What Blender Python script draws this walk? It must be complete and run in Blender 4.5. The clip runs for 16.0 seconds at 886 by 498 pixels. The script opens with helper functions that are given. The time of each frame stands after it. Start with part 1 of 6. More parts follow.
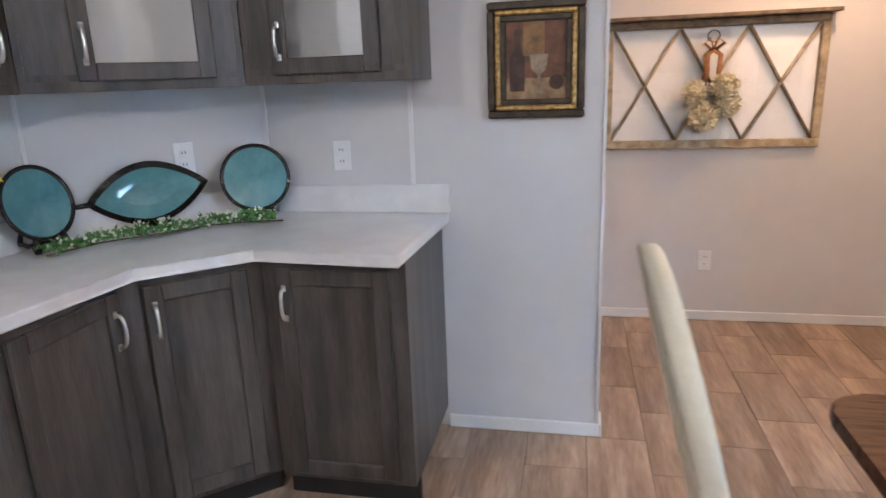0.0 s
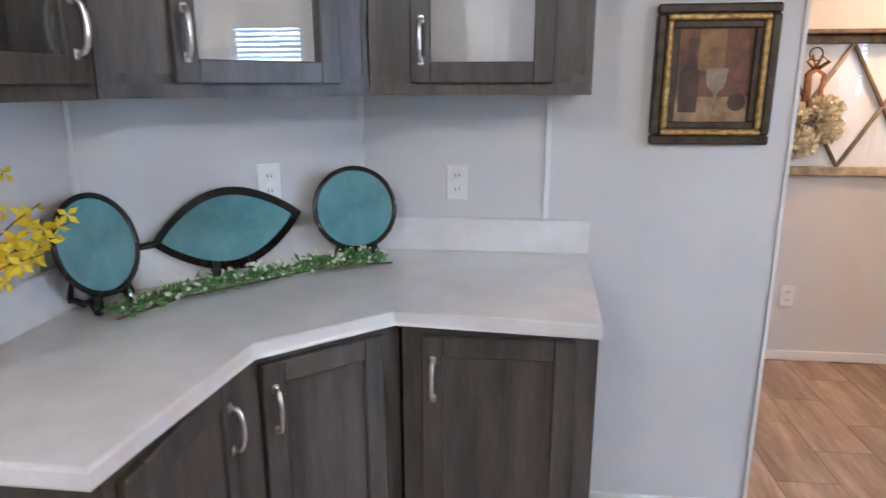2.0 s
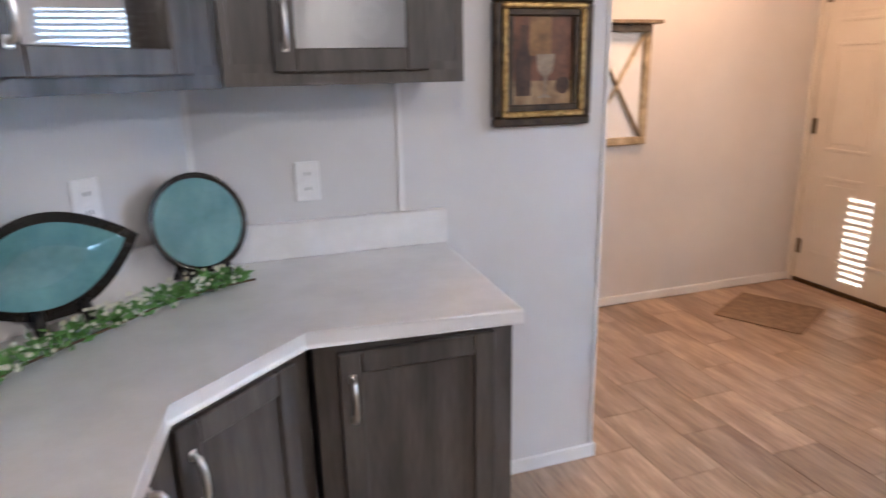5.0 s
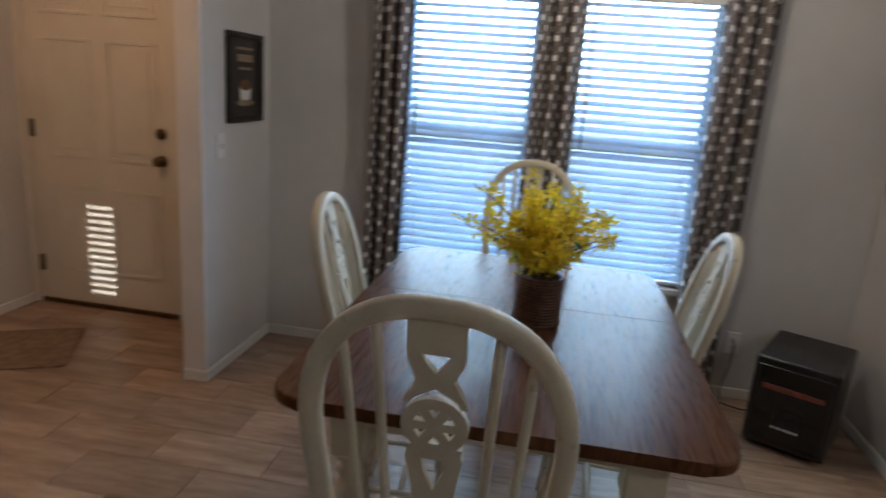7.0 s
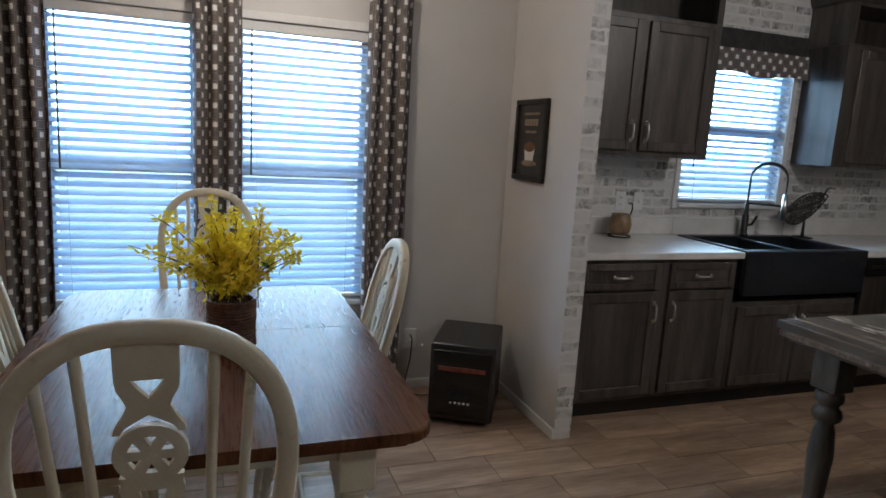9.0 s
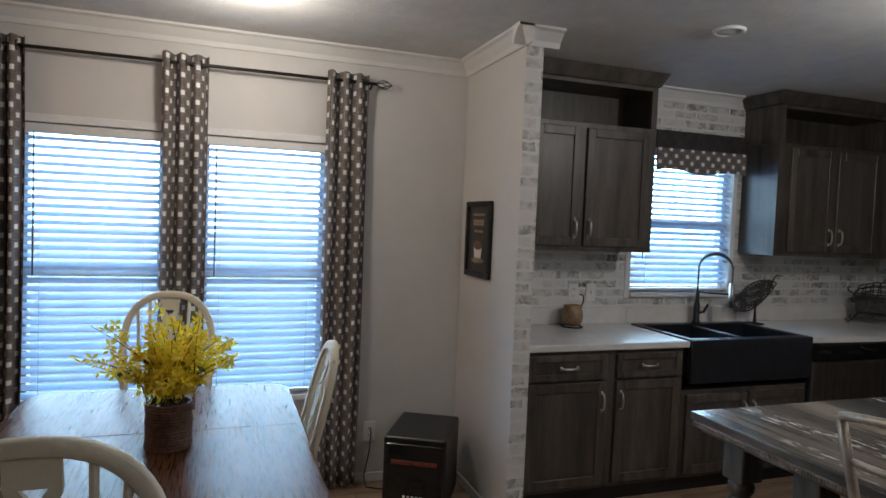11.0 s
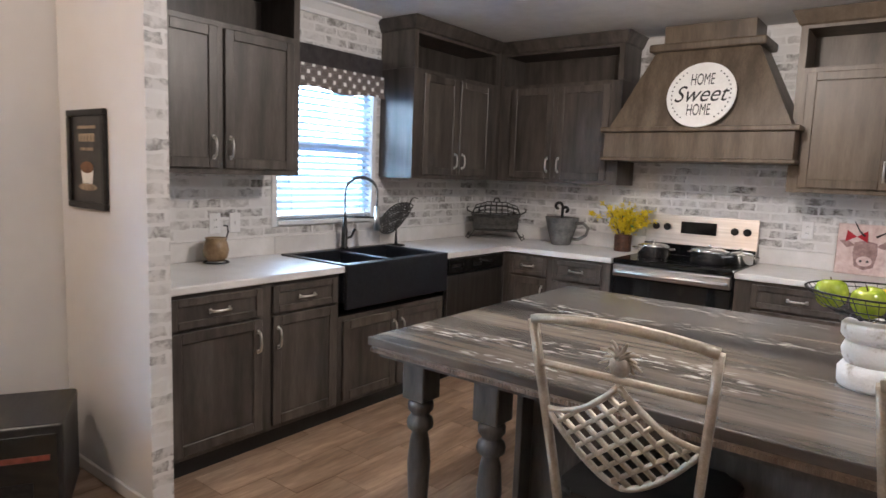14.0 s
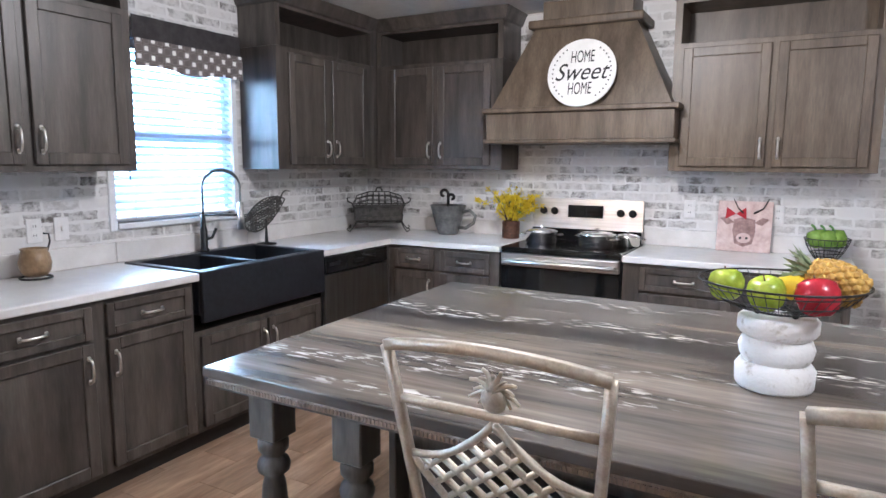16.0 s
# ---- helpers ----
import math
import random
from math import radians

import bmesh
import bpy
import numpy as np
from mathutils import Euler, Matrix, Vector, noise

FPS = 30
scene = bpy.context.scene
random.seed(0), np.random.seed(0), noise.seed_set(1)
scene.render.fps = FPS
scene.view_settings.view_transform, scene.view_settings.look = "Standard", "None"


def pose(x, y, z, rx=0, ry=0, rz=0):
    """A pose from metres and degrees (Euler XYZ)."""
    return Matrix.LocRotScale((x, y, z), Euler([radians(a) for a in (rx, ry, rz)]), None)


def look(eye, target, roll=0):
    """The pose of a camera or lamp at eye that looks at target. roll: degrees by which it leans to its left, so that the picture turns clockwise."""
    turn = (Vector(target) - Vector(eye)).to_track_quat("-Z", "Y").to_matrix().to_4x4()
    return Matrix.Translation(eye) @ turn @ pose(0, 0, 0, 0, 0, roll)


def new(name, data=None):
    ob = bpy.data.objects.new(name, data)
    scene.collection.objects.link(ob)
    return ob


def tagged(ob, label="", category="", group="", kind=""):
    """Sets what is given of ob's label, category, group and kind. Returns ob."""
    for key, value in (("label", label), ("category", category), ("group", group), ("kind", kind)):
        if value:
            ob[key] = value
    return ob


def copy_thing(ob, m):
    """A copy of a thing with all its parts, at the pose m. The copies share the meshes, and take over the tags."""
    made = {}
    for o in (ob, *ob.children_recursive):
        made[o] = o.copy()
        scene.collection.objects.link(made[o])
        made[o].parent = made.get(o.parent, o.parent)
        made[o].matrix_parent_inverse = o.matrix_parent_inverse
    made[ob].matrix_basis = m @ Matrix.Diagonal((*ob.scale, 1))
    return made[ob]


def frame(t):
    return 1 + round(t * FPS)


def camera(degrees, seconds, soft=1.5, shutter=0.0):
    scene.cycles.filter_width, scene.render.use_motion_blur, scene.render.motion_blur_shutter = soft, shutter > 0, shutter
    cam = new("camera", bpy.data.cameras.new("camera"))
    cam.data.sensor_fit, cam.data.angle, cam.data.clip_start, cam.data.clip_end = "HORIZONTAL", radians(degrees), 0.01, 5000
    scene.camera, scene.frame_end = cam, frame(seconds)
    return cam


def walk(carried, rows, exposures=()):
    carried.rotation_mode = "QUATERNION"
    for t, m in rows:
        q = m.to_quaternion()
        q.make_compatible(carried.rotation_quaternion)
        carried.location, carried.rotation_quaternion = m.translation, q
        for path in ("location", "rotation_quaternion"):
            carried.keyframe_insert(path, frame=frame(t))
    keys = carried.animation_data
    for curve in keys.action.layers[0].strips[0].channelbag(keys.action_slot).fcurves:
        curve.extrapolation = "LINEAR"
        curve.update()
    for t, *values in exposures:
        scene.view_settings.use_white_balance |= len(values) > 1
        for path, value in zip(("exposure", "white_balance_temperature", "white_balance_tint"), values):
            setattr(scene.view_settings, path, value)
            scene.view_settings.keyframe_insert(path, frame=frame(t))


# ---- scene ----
cam = camera(69.5, 16.0, shutter=0.4)
EXPOSURES = [(0, 1.3, 5700, 12), (0.5, 1.5, 5650, 12), (1.5, 1.6, 5650, 12), (2.5, 1.42, 5650, 12), (3, 1.6, 5750, 13), (5.5, 1.28, 6000, 16), (6, 0.62, 6250, 15), (6.5, 0.0, 6150, 13), (7, -0.1, 5950, 9), (8, -0.07, 5850, 8), (10.5, -0.07, 5850, 7), (12, 0.0, 5850, 8), (12.5, 0.02, 6000, 9), (13.5, 0.70, 6200, 12), (14, 1.15, 6150, 14), (14.5, 1.52, 5900, 13), (16, 1.70, 5450, 12)]
PATH = [
    (0, (-0.035, 0.285, 1.402), (-0.435, 2.178, 0.895), -2.1),
    (0.5, (-0.194, 0.44, 1.399), (-0.64, 2.325, 0.899), -2.1),
    (1, (-0.341, 0.549, 1.414), (-0.797, 2.429, 0.905), -1.0),
    (1.5, (-0.554, 0.62, 1.414), (-0.845, 2.535, 0.914), -0.4),
    (2, (-0.739, 0.636, 1.432), (-0.959, 2.563, 0.94), -0.1),
    (2.5, (-0.909, 0.646, 1.445), (-1.251, 2.556, 0.957), -0.2),
    (3, (-1.028, 0.742, 1.427), (-1.382, 2.648, 0.935), 0.1),
    (5.5, (-1.142, 0.809, 1.44), (-0.073, 2.402, 0.873), -0.2),
    (6, (-0.951, 0.919, 1.442), (0.542, 2.132, 0.896), 1.4),
    (6.5, (-0.82, 0.939, 1.442), (0.928, 1.758, 0.916), 3.4),
    (7, (-0.762, 1.025, 1.457), (1.147, 1.328, 0.963), 4.4),
    (7.5, (-0.715, 1.088, 1.448), (1.22, 0.851, 1.0), 3.9),
    (8, (-0.728, 1.144, 1.441), (1.129, 0.55, 0.996), 3.9),
    (10.5, (-1.11, 0.879, 1.521), (0.776, 0.241, 1.33), 2.5),
    (11, (-1.124, 0.87, 1.556), (0.762, 0.212, 1.465), 2.3),
    (11.5, (-1.139, 0.862, 1.539), (0.739, 0.18, 1.446), 2.1),
    (12, (-1.144, 0.858, 1.526), (0.699, 0.093, 1.39), 2.1),
    (12.5, (-1.082, 0.816, 1.506), (0.657, -0.161, 1.356), 2.4),
    (13, (-0.941, 0.815, 1.483), (0.602, -0.446, 1.299), 2.2),
    (13.5, (-0.823, 0.818, 1.47), (0.495, -0.671, 1.259), 2.2),
    (14, (-0.735, 0.754, 1.458), (0.481, -0.816, 1.218), 2.1),
    (14.5, (-0.676, 0.624, 1.46), (0.466, -1.0, 1.222), 1.4),
    (15, (-0.651, 0.481, 1.463), (0.414, -1.194, 1.221), 0.9),
    (15.5, (-0.66, 0.418, 1.464), (0.34, -1.296, 1.212), 0.4),
    (16, (-0.647, 0.407, 1.461), (0.304, -1.331, 1.189), 0.4),
]
walk(cam, [(t, look(eye, target, roll)) for t, eye, target, roll in PATH], EXPOSURES)

# ---- world, sun and lamps ----
world = bpy.data.worlds.new("world")
scene.world = world
world.use_nodes = True
wn = world.node_tree
sky = wn.nodes.new("ShaderNodeTexSky")
sky.sky_type, sky.sun_disc, sky.sun_elevation, sky.sun_rotation = "NISHITA", False, radians(17), radians(-90)
wn.links.new(sky.outputs[0], wn.nodes["Background"].inputs[0])
wn.nodes["Background"].inputs[1].default_value = 0.12


def lamp(name, kind, m, energy, color, size=0.2, size_y=None):
    d = bpy.data.lights.new(name, kind)
    d.energy, d.color = energy, color
    if kind == "AREA":
        d.size = size
        if size_y:
            d.shape, d.size_y = "RECTANGLE", size_y
    elif kind == "SUN":
        d.angle = radians(size)
    else:
        d.shadow_soft_size = size
    ob = new(name, d)
    ob.matrix_world = m
    return ob


lamp("sun", "SUN", look((-6, 3.58, 2.0), (-6 + math.cos(radians(17)), 3.58, 2.0 - math.sin(radians(17)))), 5.0, (1.0, 0.93, 0.82), 0.25)  # low afternoon sun
WARM = (1.0, 0.57, 0.29)
SOFT = (1.0, 0.90, 0.78)
lamp("bulb_or_fill", "POINT", pose(1.70, 0.80, 2.36), 15, (1.0, 0.84, 0.66), 0.07)
# hall lamp is out of view, inferred from the hall's warm light
lamp("bulb_or_fill", "POINT", pose(1.20, 3.30, 2.36), 16.5, WARM, 0.07)
# added fill over the island, out of view; brightens kitchen floor and hood
lamp("bulb_or_fill", "POINT", pose(0.20, -1.85, 2.36), 31, SOFT, 0.07)
# added fill in the unseen living area
lamp("bulb_or_fill", "POINT", pose(-1.6, -0.6, 2.36), 19, (1.0, 0.95, 0.90), 0.07)

# ---- helpers of this scene ----


def link_in(nt, a, b):
    nt.links.new(a, b)


def surf(name, c1, c2, scale=(4, 4, 4), rough=0.5, metal=0.0, bump=0.1, fine=60.0, vary=0.0, coord="Object", contrast=(0.35, 0.65), coat=0.0, fine_mix=0.25, bump_fine=None):
    """A surface with broad and fine variation between two colours."""
    m = bpy.data.materials.new(name)
    m.use_nodes = True
    nt = m.node_tree
    b = nt.nodes["Principled BSDF"]
    tc = nt.nodes.new("ShaderNodeTexCoord")
    mp = nt.nodes.new("ShaderNodeMapping")
    mp.inputs["Scale"].default_value = scale
    link_in(nt, tc.outputs[coord], mp.inputs[0])
    vec = mp.outputs[0]
    if vary:
        info = nt.nodes.new("ShaderNodeObjectInfo")
        add = nt.nodes.new("ShaderNodeVectorMath")
        add.operation = "MULTIPLY_ADD"
        link_in(nt, info.outputs["Random"], add.inputs[0])
        add.inputs[1].default_value = (37, 23, 51)
        link_in(nt, mp.outputs[0], add.inputs[2])
        vec = add.outputs[0]
    n1 = nt.nodes.new("ShaderNodeTexNoise")
    n1.inputs["Scale"].default_value, n1.inputs["Detail"].default_value = 1.0, 6
    n1.inputs["Roughness"].default_value = 0.62
    link_in(nt, vec, n1.inputs["Vector"])
    ramp = nt.nodes.new("ShaderNodeValToRGB")
    ramp.color_ramp.elements[0].position, ramp.color_ramp.elements[1].position = contrast
    ramp.color_ramp.elements[0].color, ramp.color_ramp.elements[1].color = (*c1, 1), (*c2, 1)
    link_in(nt, n1.outputs[0], ramp.inputs[0])
    n2 = nt.nodes.new("ShaderNodeTexNoise")
    n2.inputs["Scale"].default_value, n2.inputs["Detail"].default_value = fine / max(scale), 3
    link_in(nt, vec, n2.inputs["Vector"])
    mix = nt.nodes.new("ShaderNodeMix")
    mix.data_type, mix.blend_type = "RGBA", "OVERLAY"
    mix.inputs[0].default_value = fine_mix
    link_in(nt, ramp.outputs[0], mix.inputs[6])
    link_in(nt, n2.outputs[0], mix.inputs[7])
    out = mix.outputs[2]
    if vary:
        hsv = nt.nodes.new("ShaderNodeHueSaturation")
        mr = nt.nodes.new("ShaderNodeMapRange")
        mr.inputs[3].default_value, mr.inputs[4].default_value = 1 - vary, 1 + vary
        link_in(nt, info.outputs["Random"], mr.inputs[0])
        link_in(nt, mr.outputs[0], hsv.inputs["Value"])
        link_in(nt, out, hsv.inputs["Color"])
        out = hsv.outputs[0]
    link_in(nt, out, b.inputs["Base Color"])
    b.inputs["Metallic"].default_value = metal
    b.inputs["Coat Weight"].default_value = coat
    rr = nt.nodes.new("ShaderNodeMapRange")
    rr.inputs[3].default_value, rr.inputs[4].default_value = rough * 0.85, min(1, rough * 1.15)
    link_in(nt, n2.outputs[0], rr.inputs[0])
    link_in(nt, rr.outputs[0], b.inputs["Roughness"])
    if bump:
        bp = nt.nodes.new("ShaderNodeBump")
        bp.inputs["Strength"].default_value, bp.inputs["Distance"].default_value = bump, 0.004
        link_in(nt, n2.outputs[0], bp.inputs["Height"])
        link_in(nt, bp.outputs[0], b.inputs["Normal"])
    return m


def glass_mat(name, tint=(1, 1, 1), rough=0.0):
    m = bpy.data.materials.new(name)
    m.use_nodes = True
    b = m.node_tree.nodes["Principled BSDF"]
    b.inputs["Base Color"].default_value = (*tint, 1)
    b.inputs["Transmission Weight"].default_value = 1.0
    b.inputs["Roughness"].default_value = rough
    b.inputs["IOR"].default_value = 1.45
    return m


def glow_mat(name, color, strength):
    m = bpy.data.materials.new(name)
    m.use_nodes = True
    b = m.node_tree.nodes["Principled BSDF"]
    b.inputs["Base Color"].default_value = (*color, 1)
    b.inputs["Emission Color"].default_value = (*color, 1)
    b.inputs["Emission Strength"].default_value = strength
    return m


def nd(nt, kind, op=None, **vals):
    n = nt.nodes.new(kind)
    if op:
        n.operation = op
    return n


def brick_paper(name, rot):
    """Whitewashed brick wallpaper; rot brings the wall's plane to x and y."""
    m = bpy.data.materials.new(name)
    m.use_nodes = True
    nt = m.node_tree
    b = nt.nodes["Principled BSDF"]
    tc = nd(nt, "ShaderNodeTexCoord")
    mp = nd(nt, "ShaderNodeMapping")
    mp.inputs["Rotation"].default_value = rot
    link_in(nt, tc.outputs["Object"], mp.inputs[0])
    wob = nd(nt, "ShaderNodeTexNoise")
    wob.inputs["Scale"].default_value, wob.inputs["Detail"].default_value = 22, 4
    link_in(nt, mp.outputs[0], wob.inputs["Vector"])
    off = nd(nt, "ShaderNodeVectorMath", "MULTIPLY_ADD")
    link_in(nt, wob.outputs["Color"], off.inputs[0])
    off.inputs[1].default_value = (0.034, 0.026, 0)
    link_in(nt, mp.outputs[0], off.inputs[2])
    br = nd(nt, "ShaderNodeTexBrick")
    br.inputs["Scale"].default_value = 1.0
    br.inputs["Brick Width"].default_value, br.inputs["Row Height"].default_value = 0.19, 0.058
    br.inputs["Mortar Size"].default_value, br.inputs["Mortar Smooth"].default_value = 0.009, 0.35
    br.inputs["Bias"].default_value = 0.0
    br.inputs["Color1"].default_value = (0.10, 0.088, 0.08, 1)
    br.inputs["Color2"].default_value = (0.72, 0.70, 0.68, 1)
    br.inputs["Mortar"].default_value = (0.74, 0.73, 0.72, 1)
    link_in(nt, off.outputs[0], br.inputs["Vector"])
    n = nd(nt, "ShaderNodeTexNoise")
    n.inputs["Scale"].default_value, n.inputs["Detail"].default_value = 17, 9
    n.inputs["Roughness"].default_value = 0.7
    link_in(nt, mp.outputs[0], n.inputs["Vector"])
    rp = nd(nt, "ShaderNodeValToRGB")
    rp.color_ramp.elements[0].position, rp.color_ramp.elements[1].position = 0.39, 0.55
    link_in(nt, n.outputs[0], rp.inputs[0])
    mix = nd(nt, "ShaderNodeMix")
    mix.data_type = "RGBA"
    fac = nd(nt, "ShaderNodeMath", "MULTIPLY")
    link_in(nt, rp.outputs[0], fac.inputs[0])
    fac.inputs[1].default_value = 0.82
    link_in(nt, fac.outputs[0], mix.inputs[0])
    link_in(nt, br.outputs["Color"], mix.inputs[6])
    mix.inputs[7].default_value = (0.70, 0.685, 0.67, 1)
    link_in(nt, mix.outputs[2], b.inputs["Base Color"])
    b.inputs["Roughness"].default_value = 0.5
    bp = nd(nt, "ShaderNodeBump")
    bp.inputs["Strength"].default_value, bp.inputs["Distance"].default_value = 0.2, 0.002
    link_in(nt, n.outputs[0], bp.inputs["Height"])
    link_in(nt, bp.outputs[0], b.inputs["Normal"])
    return m


def curtain_cloth(name):
    """Taupe cloth with white squares and outlined squares, by the cloth's own u and v in metres."""
    m = bpy.data.materials.new(name)
    m.use_nodes = True
    nt = m.node_tree
    b = nt.nodes["Principled BSDF"]
    tc = nd(nt, "ShaderNodeTexCoord")
    sc = nd(nt, "ShaderNodeVectorMath", "SCALE")
    sc.inputs["Scale"].default_value = 1 / 0.044
    link_in(nt, tc.outputs["UV"], sc.inputs[0])
    fr = nd(nt, "ShaderNodeVectorMath", "FRACTION")
    link_in(nt, sc.outputs[0], fr.inputs[0])
    ce = nd(nt, "ShaderNodeVectorMath", "SUBTRACT")
    link_in(nt, fr.outputs[0], ce.inputs[0])
    ce.inputs[1].default_value = (0.5, 0.5, 0)
    ab = nd(nt, "ShaderNodeVectorMath", "ABSOLUTE")
    link_in(nt, ce.outputs[0], ab.inputs[0])
    sx = nd(nt, "ShaderNodeSeparateXYZ")
    link_in(nt, ab.outputs[0], sx.inputs[0])
    mx = nd(nt, "ShaderNodeMath", "MAXIMUM")
    link_in(nt, sx.outputs[0], mx.inputs[0])
    link_in(nt, sx.outputs[1], mx.inputs[1])
    rings = []
    for lo, hi in ((0.37, 0.43), (-1.0, 0.28)):
        g = nd(nt, "ShaderNodeMath", "GREATER_THAN")
        link_in(nt, mx.outputs[0], g.inputs[0])
        g.inputs[1].default_value = lo
        l = nd(nt, "ShaderNodeMath", "LESS_THAN")
        link_in(nt, mx.outputs[0], l.inputs[0])
        l.inputs[1].default_value = hi
        k = nd(nt, "ShaderNodeMath", "MULTIPLY")
        link_in(nt, g.outputs[0], k.inputs[0])
        link_in(nt, l.outputs[0], k.inputs[1])
        rings.append(k)
    ck = nd(nt, "ShaderNodeTexChecker")
    ck.inputs["Scale"].default_value = 1.0
    ck.inputs["Color1"].default_value, ck.inputs["Color2"].default_value = (0.82, 0.81, 0.79, 1), (0.14, 0.12, 0.115, 1)
    link_in(nt, sc.outputs[0], ck.inputs[0])
    m1 = nd(nt, "ShaderNodeMix")
    m1.data_type = "RGBA"
    link_in(nt, rings[0].outputs[0], m1.inputs[0])
    m1.inputs[6].default_value, m1.inputs[7].default_value = (0.105, 0.082, 0.074, 1), (0.33, 0.31, 0.30, 1)
    m2 = nd(nt, "ShaderNodeMix")
    m2.data_type = "RGBA"
    link_in(nt, rings[1].outputs[0], m2.inputs[0])
    link_in(nt, m1.outputs[2], m2.inputs[6])
    link_in(nt, ck.outputs[0], m2.inputs[7])
    link_in(nt, m2.outputs[2], b.inputs["Base Color"])
    b.inputs["Roughness"].default_value = 0.9
    w = nd(nt, "ShaderNodeTexNoise")
    w.inputs["Scale"].default_value = 900
    link_in(nt, tc.outputs["UV"], w.inputs["Vector"])
    bp = nd(nt, "ShaderNodeBump")
    bp.inputs["Strength"].default_value, bp.inputs["Distance"].default_value = 0.3, 0.001
    link_in(nt, w.outputs[0], bp.inputs["Height"])
    link_in(nt, bp.outputs[0], b.inputs["Normal"])
    return m


def box(bm, x0, x1, y0, y1, z0, z1, bev=0.0, seg=1):
    """Adds a box, with bevelled edges where asked."""
    vs = [bm.verts.new(p) for p in ((x0, y0, z0), (x1, y0, z0), (x1, y1, z0), (x0, y1, z0), (x0, y0, z1), (x1, y0, z1), (x1, y1, z1), (x0, y1, z1))]
    fs = [bm.faces.new([vs[i] for i in f]) for f in ((3, 2, 1, 0), (4, 5, 6, 7), (0, 1, 5, 4), (1, 2, 6, 5), (2, 3, 7, 6), (3, 0, 4, 7))]
    if bev:
        bmesh.ops.bevel(bm, geom=list({e for f in fs for e in f.edges}), offset=bev, segments=seg, affect="EDGES", profile=0.5)
    return bm


def B(*a, **k):
    return box(bmesh.new(), *a, **k)


def lathe(bm, prof, seg=20, cx=0, cy=0):
    """Turns a profile of (radius, height) round the upright axis."""
    rings = []
    for r, z in prof:
        rings.append([bm.verts.new((cx + r * math.cos(2 * math.pi * i / seg), cy + r * math.sin(2 * math.pi * i / seg), z)) for i in range(seg)])
    for a, b in zip(rings, rings[1:]):
        for i in range(seg):
            f = bm.faces.new((a[i], a[(i + 1) % seg], b[(i + 1) % seg], b[i]))
            f.smooth = True
    bm.faces.new(list(reversed(rings[0])))
    bm.faces.new(rings[-1])
    return bm


def tube(bm, pts, r, seg=6, flat=1.0, closed=False, taper=1.0):
    """A tube along points; flat squashes it across."""
    pts = [Vector(p) for p in pts]
    n = len(pts)
    rings = []
    side = None
    for i, p in enumerate(pts):
        d = (pts[(i + 1) % n] - pts[i - 1]) if closed else (pts[min(i + 1, n - 1)] - pts[max(i - 1, 0)])
        d.normalize()
        if side is None:
            side = d.orthogonal().normalized()
        side = (side - d * side.dot(d))
        side = side.normalized() if side.length > 1e-6 else d.orthogonal().normalized()
        up = d.cross(side)
        k = r * (1 + (taper - 1) * i / max(1, n - 1))
        rings.append([bm.verts.new(p + side * (k * math.cos(2 * math.pi * j / seg)) + up * (k * flat * math.sin(2 * math.pi * j / seg))) for j in range(seg)])
    pairs = list(zip(rings, rings[1:])) + ([(rings[-1], rings[0])] if closed else [])
    for a, b in pairs:
        for j in range(seg):
            f = bm.faces.new((a[j], a[(j + 1) % seg], b[(j + 1) % seg], b[j]))
            f.smooth = True
    if not closed:
        bm.faces.new(list(reversed(rings[0])))
        bm.faces.new(rings[-1])
    return bm


def plate(bm, outline, y0, y1, axis="y"):
    """A flat board of the given outline, between two depths."""
    def at(u, v, d):
        return (u, d, v) if axis == "y" else (u, v, d)
    a = [bm.verts.new(at(u, v, y0)) for u, v in outline]
    b = [bm.verts.new(at(u, v, y1)) for u, v in outline]
    bm.faces.new(a)
    bm.faces.new(list(reversed(b)))
    n = len(outline)
    for i in range(n):
        bm.faces.new((a[i], b[i], b[(i + 1) % n], a[(i + 1) % n]))
    return bm


def rrect(x0, x1, y0, y1, r, seg=5):
    out = []
    for cx, cy, a0 in ((x1 - r, y1 - r, 0), (x0 + r, y1 - r, 90), (x0 + r, y0 + r, 180), (x1 - r, y0 + r, 270)):
        for i in range(seg + 1):
            a = radians(a0 + 90 * i / seg)
            out.append((cx + r * math.cos(a), cy + r * math.sin(a)))
    return out


def circle(cx, cy, r, n=24, k=1.0):
    return [(cx + r * math.cos(2 * math.pi * i / n), cy + k * r * math.sin(2 * math.pi * i / n)) for i in range(n)]


def mesh_of(name, bm, material):
    bmesh.ops.recalc_face_normals(bm, faces=bm.faces)
    me = bpy.data.meshes.new(name)
    bm.to_mesh(me)
    bm.free()
    me.materials.append(material)
    return me


def part(name, bm, material, parent=None, label="", m=None, kind=""):
    ob = new(name, bm if isinstance(bm, bpy.types.Mesh) else mesh_of(name, bm, material))
    if parent:
        ob.parent = parent
    if m is not None:
        ob.matrix_basis = m
    return tagged(ob, label, kind=kind)


def thing(name, m, label, category, group="", kind=""):
    ob = new(name)
    ob.empty_display_size = 0.1
    ob.matrix_basis = m
    return tagged(ob, label, category, group, kind)


def struct(name, bm, material, label=""):
    return tagged(part(name, bm, material), label or name.replace("_", " "), name.split("_")[0], kind="structure")


def solo(name, bm, material, label, category, m=None, group=""):
    return tagged(part(name, bm, material, m=m), label, category, group)


